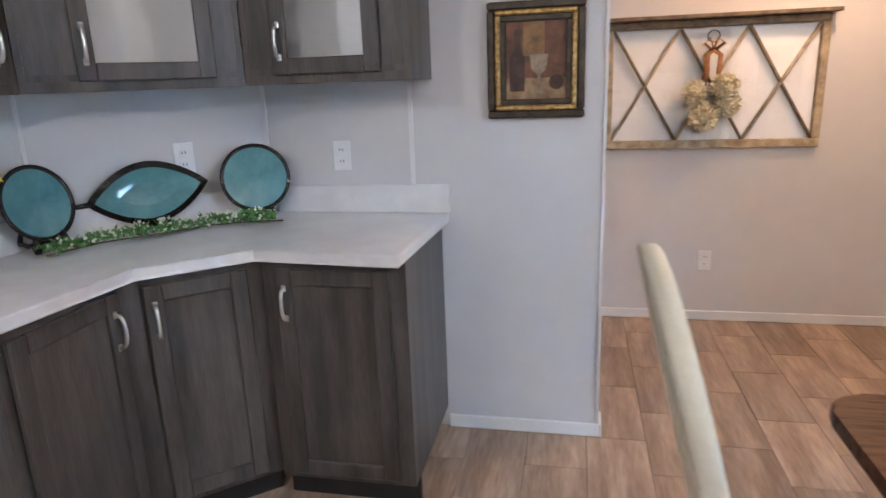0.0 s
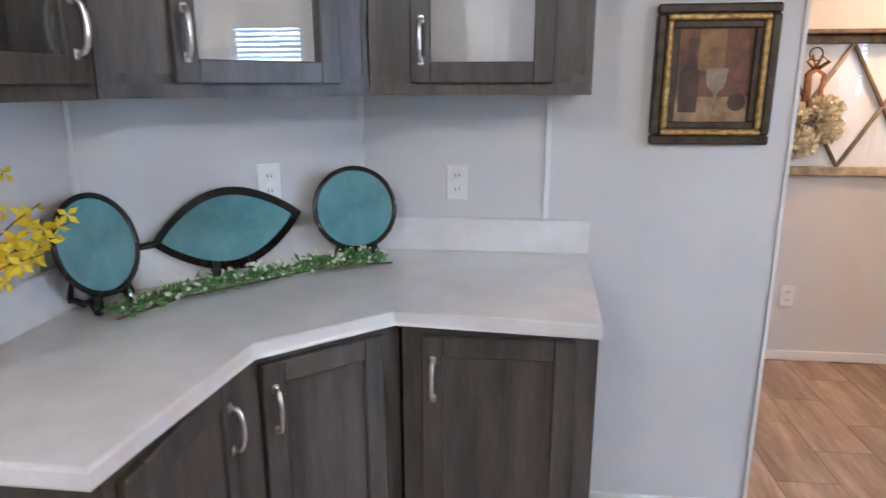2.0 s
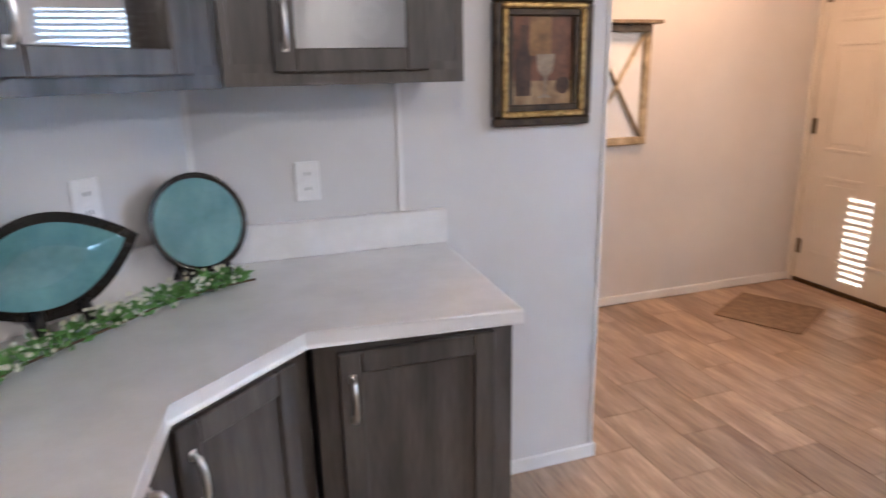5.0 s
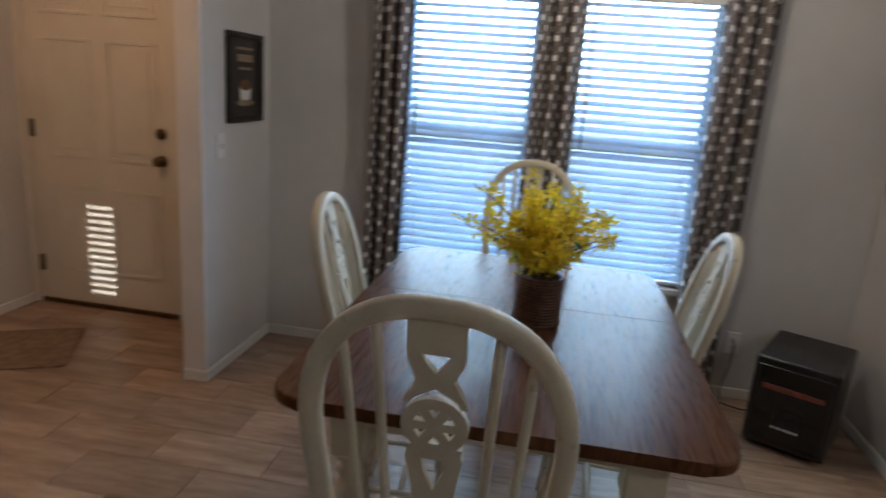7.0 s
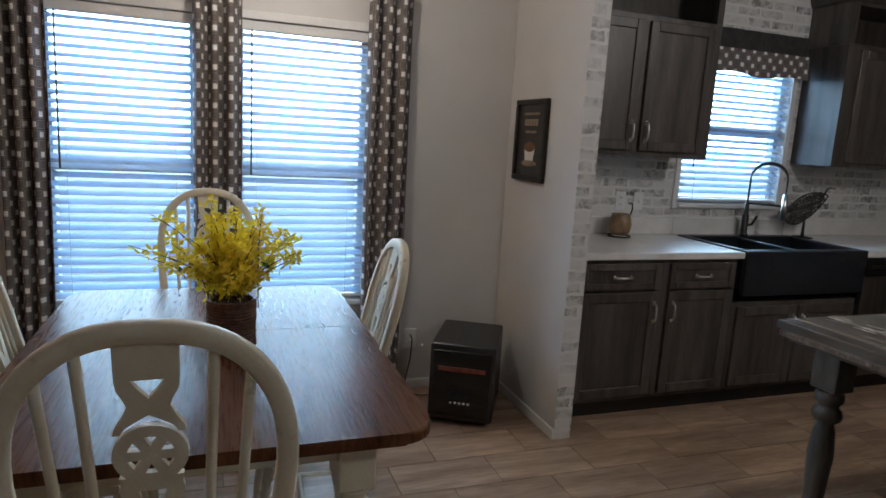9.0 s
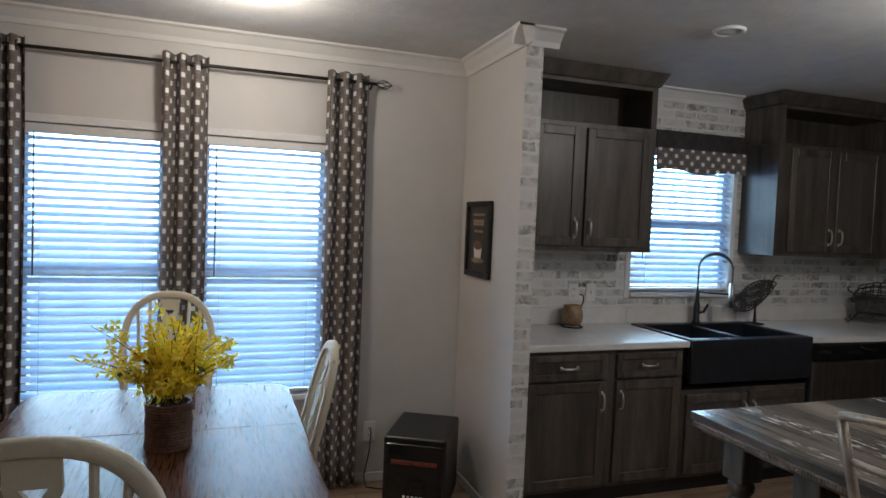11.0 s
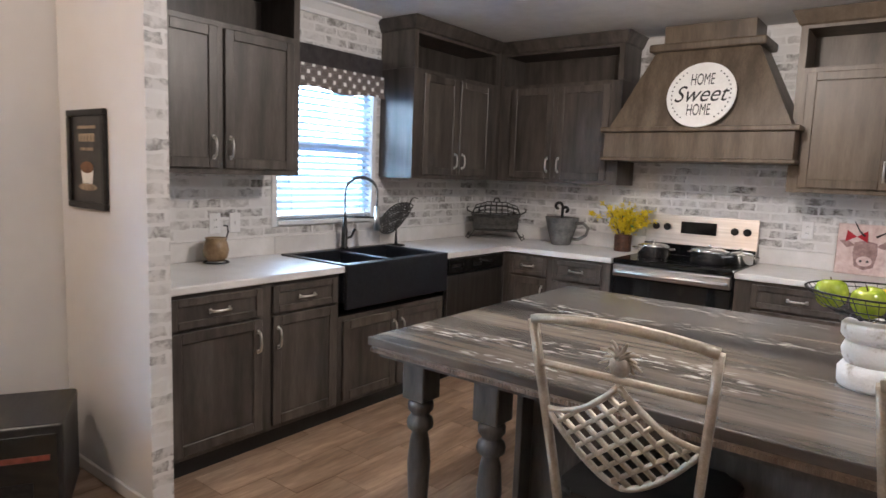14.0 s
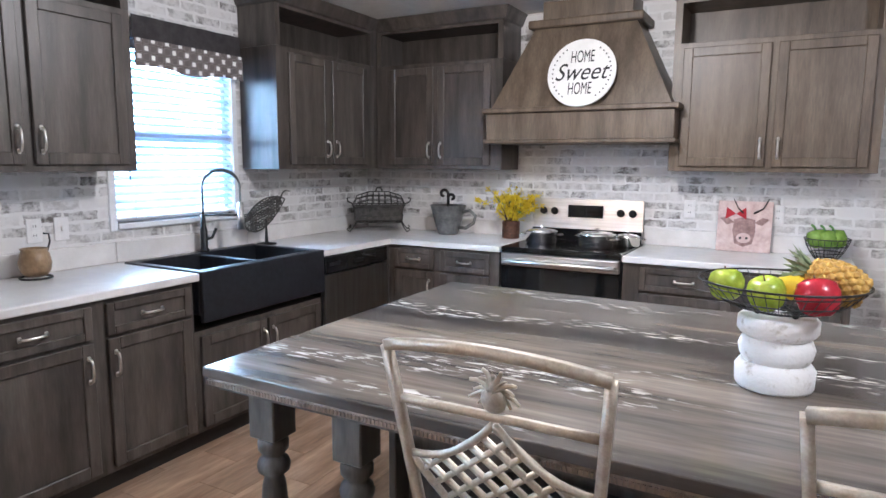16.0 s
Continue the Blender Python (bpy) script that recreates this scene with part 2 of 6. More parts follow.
# ---- materials ----
paint = surf("wall_paint", (0.60, 0.585, 0.575), (0.66, 0.645, 0.635), (1.2, 1.2, 1.2), 0.55, bump=0.12, fine=220, fine_mix=0.06)
ceil_m = surf("ceiling_texture", (0.66, 0.65, 0.64), (0.74, 0.73, 0.72), (9, 9, 9), 0.8, bump=0.7, fine=60, fine_mix=0.15)
trim_m = surf("white_trim", (0.72, 0.71, 0.70), (0.78, 0.77, 0.76), (3, 3, 3), 0.4, bump=0.03, fine=90, fine_mix=0.05)
cab = surf("grey_stained_wood", (0.032, 0.027, 0.023), (0.112, 0.094, 0.081), (14, 14, 1.6), 0.40, bump=0.12, fine=150, vary=0.12, contrast=(0.3, 0.72), fine_mix=0.35)
black = surf("black_kick", (0.008, 0.008, 0.008), (0.016, 0.015, 0.015), (4, 4, 4), 0.5, bump=0.05)
laminate = surf("white_laminate", (0.68, 0.66, 0.64), (0.78, 0.76, 0.745), (7, 7, 7), 0.30, bump=0.02, fine=240, fine_mix=0.12)
chrome = surf("brushed_nickel", (0.72, 0.70, 0.67), (0.80, 0.78, 0.75), (20, 20, 20), 0.33, 1.0, bump=0.02)
plank_m = surf("wood_look_plank", (0.20, 0.125, 0.082), (0.46, 0.33, 0.235), (11, 1.5, 8), 0.38, bump=0.10, fine=70, vary=0.16, contrast=(0.30, 0.68), fine_mix=0.4)
grout = surf("grout", (0.10, 0.075, 0.055), (0.15, 0.11, 0.085), (8, 8, 8), 0.8, bump=0.1)
brick_e = brick_paper("brick_wallpaper_side", (radians(90), 0, radians(90)))
brick_s = brick_paper("brick_wallpaper", (radians(-90), 0, 0))
brick_e.node_tree.nodes["Mapping"].vector_type = "TEXTURE"
brick_s.node_tree.nodes["Mapping"].vector_type = "TEXTURE"
brick_e.node_tree.nodes["Mapping"].inputs["Rotation"].default_value = (radians(90), 0, radians(90))
brick_s.node_tree.nodes["Mapping"].inputs["Rotation"].default_value = (radians(90), 0, 0)
cloth = curtain_cloth("patterned_curtain_cloth")
slat_m = surf("blind_slat", (0.70, 0.71, 0.72), (0.78, 0.79, 0.80), (5, 5, 5), 0.45, bump=0.02)
st_ = slat_m.node_tree
tr_ = st_.nodes.new("ShaderNodeBsdfTranslucent")
# daylight's blue is put into the translucent tint of the white slats
tr_.inputs[0].default_value = (0.42, 0.68, 0.95, 1)
ms_ = st_.nodes.new("ShaderNodeMixShader")
ms_.inputs[0].default_value = 0.40
st_.links.new(st_.nodes["Principled BSDF"].outputs[0], ms_.inputs[1])
st_.links.new(tr_.outputs[0], ms_.inputs[2])
st_.links.new(ms_.outputs[0], st_.nodes["Material Output"].inputs[0])


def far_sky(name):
    """Emission standing in for daylight: bright hazy sky over paler blue ground, by height."""
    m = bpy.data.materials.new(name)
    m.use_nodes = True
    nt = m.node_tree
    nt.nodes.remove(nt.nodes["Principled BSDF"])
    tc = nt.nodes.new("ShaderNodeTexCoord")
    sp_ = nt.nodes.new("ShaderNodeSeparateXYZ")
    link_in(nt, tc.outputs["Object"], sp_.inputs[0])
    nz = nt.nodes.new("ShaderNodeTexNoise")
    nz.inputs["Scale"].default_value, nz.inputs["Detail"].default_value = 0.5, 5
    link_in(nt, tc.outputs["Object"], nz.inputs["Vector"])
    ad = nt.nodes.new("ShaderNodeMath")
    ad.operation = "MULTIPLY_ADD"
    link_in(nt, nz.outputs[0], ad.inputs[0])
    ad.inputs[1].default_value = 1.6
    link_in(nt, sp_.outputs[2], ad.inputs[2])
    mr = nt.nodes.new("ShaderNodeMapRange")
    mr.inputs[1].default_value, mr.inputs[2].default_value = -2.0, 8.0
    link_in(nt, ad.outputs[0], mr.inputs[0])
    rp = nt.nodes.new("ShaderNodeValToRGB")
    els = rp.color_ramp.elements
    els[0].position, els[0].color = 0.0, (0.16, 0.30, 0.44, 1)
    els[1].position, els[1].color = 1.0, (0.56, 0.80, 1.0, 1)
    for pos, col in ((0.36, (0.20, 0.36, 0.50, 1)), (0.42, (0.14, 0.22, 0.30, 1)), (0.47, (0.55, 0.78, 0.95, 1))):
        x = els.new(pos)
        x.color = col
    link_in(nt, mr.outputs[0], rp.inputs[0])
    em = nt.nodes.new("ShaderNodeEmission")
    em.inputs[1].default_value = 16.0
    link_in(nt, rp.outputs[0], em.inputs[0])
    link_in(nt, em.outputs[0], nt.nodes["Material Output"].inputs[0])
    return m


vinyl = surf("white_vinyl", (0.74, 0.74, 0.74), (0.80, 0.80, 0.80), (5, 5, 5), 0.35, bump=0.02)
clear = glass_mat("clear_glass")
cream = surf("distressed_cream_paint", (0.30, 0.25, 0.16), (0.62, 0.57, 0.44), (18, 18, 18), 0.45, bump=0.15, fine=140, contrast=(0.24, 0.36), fine_mix=0.12)
table_wood = surf("oak_tabletop", (0.045, 0.017, 0.008), (0.140, 0.060, 0.027), (2.6, 42, 10), 0.28, bump=0.15, fine=170, contrast=(0.26, 0.76), fine_mix=0.40)
table_wood.node_tree.nodes["Principled BSDF"].inputs["Specular IOR Level"].default_value = 0.06
island_top_m = surf("grey_streaked_laminate", (0.045, 0.040, 0.036), (0.27, 0.232, 0.200), (0.7, 9.0, 4), 0.2, bump=0.02, fine=60, contrast=(0.32, 0.70), fine_mix=0.4)
nt_ = island_top_m.node_tree
fm_ = nt_.nodes.new("ShaderNodeMapping")
fm_.inputs["Scale"].default_value = (16, 60, 8)
ft_ = nt_.nodes.new("ShaderNodeTexNoise")
ft_.inputs["Scale"].default_value, ft_.inputs["Detail"].default_value = 1.0, 4
fr_ = nt_.nodes.new("ShaderNodeValToRGB")
fr_.color_ramp.elements[0].position, fr_.color_ramp.elements[1].position = 0.54, 0.60
fx_ = nt_.nodes.new("ShaderNodeMix")
fx_.data_type = "RGBA"
bs_ = nt_.nodes["Principled BSDF"]
src_ = bs_.inputs["Base Color"].links[0].from_socket
nt_.links.new(nt_.nodes["Texture Coordinate"].outputs["Object"], fm_.inputs[0])
nt_.links.new(fm_.outputs[0], ft_.inputs["Vector"])
nt_.links.new(ft_.outputs[0], fr_.inputs[0])
cl_ = nt_.nodes.new("ShaderNodeTexNoise")  # where flecks cluster
cm_ = nt_.nodes.new("ShaderNodeMapping")
cm_.inputs["Scale"].default_value = (1.1, 5.5, 2)
cl_.inputs["Scale"].default_value, cl_.inputs["Detail"].default_value = 1.0, 3
cr_ = nt_.nodes.new("ShaderNodeValToRGB")
cr_.color_ramp.elements[0].position, cr_.color_ramp.elements[1].position = 0.55, 0.64
mu_ = nt_.nodes.new("ShaderNodeMath")
mu_.operation = "MULTIPLY"
nt_.links.new(nt_.nodes["Texture Coordinate"].outputs["Object"], cm_.inputs[0])
nt_.links.new(cm_.outputs[0], cl_.inputs["Vector"])
nt_.links.new(cl_.outputs[0], cr_.inputs[0])
nt_.links.new(fr_.outputs[0], mu_.inputs[0])
nt_.links.new(cr_.outputs[0], mu_.inputs[1])
nt_.links.new(mu_.outputs[0], fx_.inputs[0])
bm_ = nt_.nodes.new("ShaderNodeMapping")  # broad dark and tan bands along the boards
bm_.inputs["Scale"].default_value = (0.55, 3.2, 2)
bm_.inputs["Location"].default_value = (3.1, 1.7, 0)
bn_ = nt_.nodes.new("ShaderNodeTexNoise")
bn_.inputs["Scale"].default_value, bn_.inputs["Detail"].default_value, bn_.inputs["Distortion"].default_value = 1.0, 2, 0.4
br_ = nt_.nodes.new("ShaderNodeValToRGB")
br_.color_ramp.elements[0].position, br_.color_ramp.elements[0].color = 0.38, (0.26, 0.27, 0.30, 1)
br_.color_ramp.elements[1].position, br_.color_ramp.elements[1].color = 0.62, (1.0, 0.95, 0.88, 1)
bx_ = nt_.nodes.new("ShaderNodeMix")
bx_.data_type, bx_.blend_type = "RGBA", "MULTIPLY"
bx_.inputs[0].default_value = 0.85
nt_.links.new(nt_.nodes["Texture Coordinate"].outputs["Object"], bm_.inputs[0])
nt_.links.new(bm_.outputs[0], bn_.inputs["Vector"])
nt_.links.new(bn_.outputs[0], br_.inputs[0])
nt_.links.new(src_, bx_.inputs[6])
nt_.links.new(br_.outputs[0], bx_.inputs[7])
nt_.links.new(bx_.outputs[2], fx_.inputs[6])
fx_.inputs[7].default_value = (0.58, 0.55, 0.51, 1)
nt_.links.new(fx_.outputs[2], bs_.inputs["Base Color"])
island_wood = surf("grey_island_wood", (0.045, 0.042, 0.038), (0.105, 0.096, 0.085), (16, 16, 2.5), 0.42, bump=0.12, fine=140, fine_mix=0.3)
edge_m = surf("tan_rope_edge", (0.14, 0.105, 0.08), (0.27, 0.21, 0.165), (30, 30, 10), 0.45, bump=0.3, fine=200)
gold_metal = surf("champagne_metal", (0.33, 0.285, 0.225), (0.46, 0.41, 0.335), (30, 30, 30), 0.46, 0.6, bump=0.15, fine=200)
dark_seat = surf("dark_seat_vinyl", (0.012, 0.011, 0.010), (0.028, 0.025, 0.022), (12, 12, 12), 0.4, bump=0.1)
iron = surf("black_iron", (0.010, 0.010, 0.011), (0.03, 0.029, 0.028), (30, 30, 30), 0.45, 0.4, bump=0.1)
sink_m = surf("black_composite_sink", (0.008, 0.009, 0.012), (0.016, 0.018, 0.023), (40, 40, 40), 0.38, bump=0.1, fine=400)
steel = surf("stainless_steel", (0.56, 0.55, 0.54), (0.66, 0.65, 0.64), (2, 30, 60), 0.32, 1.0, bump=0.03)
black_glass = surf("black_glass", (0.004, 0.004, 0.004), (0.007, 0.007, 0.007), (3, 3, 3), 0.06, bump=0.0)
heater_m = surf("black_heater_cabinet", (0.007, 0.007, 0.008), (0.016, 0.016, 0.017), (20, 3, 3), 0.34, bump=0.06)
teal = surf("teal_glaze", (0.075, 0.205, 0.225), (0.15, 0.33, 0.345), (9, 9, 9), 0.05, bump=0.0, coat=0.6, contrast=(0.3, 0.75), fine_mix=0.1)
rim_m = surf("dark_glaze_rim", (0.006, 0.006, 0.007), (0.02, 0.017, 0.014), (20, 20, 20), 0.12, bump=0.0)
leaf = surf("green_leaf", (0.055, 0.16, 0.03), (0.15, 0.34, 0.09), (40, 40, 40), 0.5, bump=0.0)
petal_w = surf("white_petal", (0.66, 0.66, 0.52), (0.78, 0.78, 0.68), (60, 60, 60), 0.6, bump=0.0)
petal_c = surf("cream_petal", (0.68, 0.60, 0.40), (0.80, 0.74, 0.56), (60, 60, 60), 0.6, bump=0.0)
aged_iron = surf("aged_grey_iron", (0.035, 0.033, 0.03), (0.085, 0.08, 0.072), (40, 40, 40), 0.5, 0.3, bump=0.15)
petal_y = surf("yellow_petal", (0.78, 0.57, 0.015), (0.88, 0.73, 0.05), (50, 50, 50), 0.55, bump=0.0)
pt_ = petal_y.node_tree
tl_ = pt_.nodes.new("ShaderNodeBsdfTranslucent")
tl_.inputs[0].default_value = (0.86, 0.68, 0.03, 1)
pm_ = pt_.nodes.new("ShaderNodeMixShader")
pm_.inputs[0].default_value = 0.45
pt_.links.new(pt_.nodes["Principled BSDF"].outputs[0], pm_.inputs[1])
pt_.links.new(tl_.outputs[0], pm_.inputs[2])
pt_.links.new(pm_.outputs[0], pt_.nodes["Material Output"].inputs[0])
twig = surf("brown_twig", (0.06, 0.03, 0.014), (0.14, 0.075, 0.035), (60, 60, 60), 0.7, bump=0.2)
wicker = surf("brown_wicker", (0.045, 0.018, 0.010), (0.13, 0.055, 0.028), (60, 60, 60), 0.55, bump=0.4, fine=300)
gold_frame = surf("antique_gold", (0.26, 0.15, 0.05), (0.66, 0.46, 0.18), (60, 60, 60), 0.35, 0.7, bump=0.4, fine=260)
brown_frame = surf("dark_bronze_frame", (0.025, 0.015, 0.008), (0.075, 0.05, 0.028), (25, 25, 25), 0.4, 0.2, bump=0.25, fine=160)
barn = surf("weathered_cream_wood", (0.26, 0.20, 0.12), (0.52, 0.43, 0.29), (22, 22, 22), 0.7, bump=0.35, fine=160)
barn_dark = surf("weathered_brown_wood", (0.13, 0.095, 0.06), (0.26, 0.20, 0.135), (22, 22, 22), 0.7, bump=0.35, fine=160)
burlap = surf("orange_brown_ribbon", (0.20, 0.085, 0.03), (0.36, 0.17, 0.07), (60, 60, 60), 0.8, bump=0.2)
door_m = surf("cream_door_paint", (0.62, 0.57, 0.49), (0.68, 0.63, 0.55), (2, 2, 2), 0.4, bump=0.05, fine=160, fine_mix=0.06)
brass = surf("aged_bronze", (0.09, 0.06, 0.03), (0.16, 0.11, 0.06), (30, 30, 30), 0.35, 1.0, bump=0.05)
mat_m = surf("brown_door_mat", (0.16, 0.10, 0.06), (0.26, 0.175, 0.11), (20, 20, 20), 0.95, bump=0.6, fine=300)
plastic = surf("white_plastic", (0.74, 0.73, 0.72), (0.80, 0.79, 0.78), (10, 10, 10), 0.35, bump=0.0)
dark_print = surf("dark_print", (0.012, 0.010, 0.009), (0.03, 0.026, 0.022), (12, 12, 12), 0.35, bump=0.0)
tan_print = surf("tan_print", (0.16, 0.11, 0.07), (0.38, 0.29, 0.20), (14, 14, 14), 0.5, bump=0.0)
rust_print = surf("russet_canvas", (0.045, 0.020, 0.012), (0.21, 0.085, 0.04), (11, 11, 11), 0.5, bump=0.2, contrast=(0.35, 0.62))
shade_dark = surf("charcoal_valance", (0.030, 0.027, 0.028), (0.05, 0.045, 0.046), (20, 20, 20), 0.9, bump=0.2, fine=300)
# brown stain of the hood; on the upper cabinet it holds lamplight's warmth
hood_wood = surf("brown_hood_wood_with_lamp_warmth", (0.066, 0.047, 0.031), (0.148, 0.110, 0.075), (12, 12, 1.6), 0.42, bump=0.12, fine=150, fine_mix=0.35)
chalk = surf("whitewashed_plaster", (0.50, 0.46, 0.40), (0.84, 0.83, 0.81), (26, 26, 26), 0.75, bump=0.5, fine=120, contrast=(0.28, 0.42), fine_mix=0.15)
apple_g = surf("green_apple_skin", (0.24, 0.34, 0.02), (0.42, 0.50, 0.06), (14, 14, 14), 0.25, bump=0.0)
apple_r = surf("red_apple_skin", (0.26, 0.006, 0.016), (0.42, 0.016, 0.03), (14, 14, 14), 0.22, bump=0.0)
pine_m = surf("pineapple_rind", (0.30, 0.16, 0.03), (0.62, 0.40, 0.09), (60, 60, 60), 0.5, bump=0.5, fine=100)
sage = surf("sage_leaf", (0.16, 0.21, 0.11), (0.31, 0.37, 0.20), (40, 40, 40), 0.5, bump=0.0)
polished = surf("polished_steel", (0.80, 0.79, 0.77), (0.88, 0.87, 0.85), (10, 10, 10), 0.22, 1.0, bump=0.0)
pepper_m = surf("green_ceramic", (0.12, 0.25, 0.03), (0.26, 0.42, 0.08), (12, 12, 12), 0.22, bump=0.0)
clay = surf("tan_glazed_clay", (0.20, 0.12, 0.06), (0.36, 0.25, 0.14), (12, 12, 12), 0.35, bump=0.1)
zinc = surf("dark_galvanised_metal", (0.10, 0.10, 0.10), (0.22, 0.22, 0.21), (20, 20, 20), 0.5, 0.3, bump=0.15)
sign_white = surf("white_sign_board", (0.74, 0.73, 0.70), (0.80, 0.79, 0.76), (8, 8, 8), 0.5, bump=0.02)
ink = surf("black_ink", (0.010, 0.010, 0.010), (0.02, 0.02, 0.02), (30, 30, 30), 0.6, bump=0.0)
pink_canvas = surf("pale_pink_canvas", (0.52, 0.36, 0.33), (0.72, 0.58, 0.54), (16, 16, 16), 0.6, bump=0.1)
mauve_print = surf("mauve_print", (0.20, 0.11, 0.10), (0.38, 0.24, 0.22), (30, 30, 30), 0.6, bump=0.0)
lamp_glow = glow_mat("lamp_diffuser", (1.0, 0.93, 0.82), 6.0)
red_glow = surf("red_grille", (0.12, 0.02, 0.01), (0.22, 0.05, 0.03), (40, 40, 40), 0.35, bump=0.1)
grass_m = surf("dry_ground", (0.16, 0.15, 0.11), (0.26, 0.24, 0.19), (0.3, 0.3, 0.3), 0.9, bump=0.2)

# ---- structure ----
CEIL = 2.5
EAST, SOUTH, NORTH = 2.5, -4.015, 4.03
struct("ground", B(-60, 80, -70, 70, -0.62, -0.60), grass_m, "dry pale ground outside")
LSHAPE = [(-4.6, SOUTH - 0.1), (EAST + 0.14, SOUTH - 0.1), (EAST + 0.14, NORTH + 0.1), (-0.8, NORTH + 0.1), (-0.8, 2.72), (-1.95, 2.72), (-1.95, 0.85), (-4.6, 0.85)]
struct("floor", plate(bmesh.new(), LSHAPE, -0.12, -0.006, axis="z"), grout, "subfloor with dark joints")
struct("ceiling", plate(bmesh.new(), LSHAPE, CEIL, CEIL + 0.1, axis="z"), ceil_m, "white knockdown-textured ceiling")
# added glowing sheet outside; stands in for daylight through the windows
struct("backdrop", B(70, 70.2, -140, 140, -0.6, 60), far_sky("glowing_hazy_distance"), "glowing sheet coloured as bright hazy sky over distant ground")


def wall_with_holes(name, holes, u0, u1, z0, z1, place, material, label):
    """A wall along u with rectangular holes (u0, u1, z0, z1) through it; place makes a box of u and z ranges."""
    bm = bmesh.new()
    us = sorted({u0, u1, *(h[0] for h in holes), *(h[1] for h in holes)})
    for a, b in zip(us, us[1:]):
        cuts = sorted((h[2], h[3]) for h in holes if h[0] <= a and h[1] >= b)
        z = z0
        for c0, c1 in cuts:
            if c0 > z:
                place(bm, a, b, z, c0)
            z = c1
        if z < z1:
            place(bm, a, b, z, z1)
    return struct(name, bm, material, label)


W1, W2, WK = (1.150, 1.81, 0.545, 1.955), (0.310, 0.97, 0.545, 1.955), (-2.545, -1.725, 1.12, 2.10)
DOOR = (3.06, 3.99, 0.0, 2.06)


def east(bm, a, b, z0, z1):
    box(bm, EAST, EAST + 0.14, a, b, z0, z1)


wall_with_holes("wall_east_dining", [W1, W2, DOOR], -0.556, NORTH + 0.1, 0, CEIL, east, paint, "pale greige painted panel wall")
wall_with_holes("wall_east_kitchen", [WK], SOUTH - 0.1, -0.556, 0, CEIL, east, brick_e, "whitewashed brick wallpaper wall")
struct("wall_south", B(-4.6, EAST, SOUTH - 0.1, SOUTH, 0, CEIL), brick_s, "whitewashed brick wallpaper wall")
struct("wall_north", B(-0.7, EAST, NORTH, NORTH + 0.1, 0, CEIL), paint, "warm greige hall wall")
struct("wall_partition", B(1.84, EAST, 2.536, 2.645, 0, CEIL), paint, "pale greige partition wall")
struct("wall_stub_dining", B(1.722, EAST, -0.556, -0.51, 0, CEIL), paint, "cream painted side of stub wall")
struct("wall_stub_kitchen", B(1.722, EAST, -0.602, -0.5565, 0, CEIL), brick_s, "whitewashed brick wallpaper stub wall")
struct("wall_stub_end", B(1.716, 1.7215, -0.602, -0.51, 0, CEIL), brick_e, "whitewashed brick wallpaper wall end")
struct("wall_hutch", B(-1.298, 0.062, 2.655, 2.755, 0, CEIL), paint, "pale lilac-grey painted panel wall")
bm = bmesh.new()
plate(bm, [(-1.228, 2.655), (-1.298, 2.755), (-1.908, 2.145), (-1.808, 2.075)], 0, CEIL, axis="z")
struct("wall_hutch_diagonal", bm, paint, "pale lilac-grey diagonal corner wall")
struct("wall_hutch_side", B(-1.908, -1.808, 0.75, 2.105, 0, CEIL), paint, "pale lilac-grey painted panel wall")
struct("wall_living_north", B(-4.6, -1.908, 0.75, 0.85, 0, CEIL), paint, "pale greige wall")
struct("wall_west", B(-4.7, -4.6, SOUTH - 0.1, 0.85, 0, CEIL), paint, "pale greige wall")


def hallwest(bm, a, b, z0, z1):
    box(bm, -0.8, -0.7, a, b, z0, z1)


# unseen wall with an added slot that shapes the sun patch on the door
wall_with_holes("wall_hall_west", [(3.49, 3.65, 1.05, 1.66)], 2.755, NORTH + 0.1, 0, CEIL, hallwest, paint, "warm greige hall wall")
struct("trim_wall_end", B(0.0625, 0.074, 2.649, 2.761, 0, CEIL), trim_m, "white corner strip on wall end")
struct("trim_strip", B(-0.649, -0.633, 2.649, 2.6545, 1.025, CEIL), trim_m, "white batten over panel seam")
struct("trim_strip_corner", B(-1.238, -1.222, 2.643, 2.653, 1.0, CEIL), trim_m, "white batten in wall corner")
struct("trim_strip_side", B(-1.8075, -1.799, 2.062, 2.078, 1.025, CEIL), trim_m, "white batten in wall corner")
struct("trim_partition", B(1.825, 1.8395, 2.535, 2.648, 0, CEIL), trim_m, "white casing on partition end")
for nm, bx in (("baseboard_hutch", (-0.530, 0.074, 2.641, 2.6545)), ("baseboard_hall", (-0.7, 2.49, 4.016, 4.0295)), ("baseboard_partition", (1.824, 2.49, 2.521, 2.5345)),
               ("baseboard_window", (2.486, 2.4995, -0.51, 2.521)), ("baseboard_stub", (1.715, 2.486, -0.5095, -0.496)), ("baseboard_partition_end", (1.811, 1.8245, 2.521, 2.648)),
               ("baseboard_wall_end", (0.0745, 0.086, 2.641, 2.755))):
    struct(nm, B(*bx, 0.0, 0.055, bev=0.003), trim_m, "white painted baseboard")


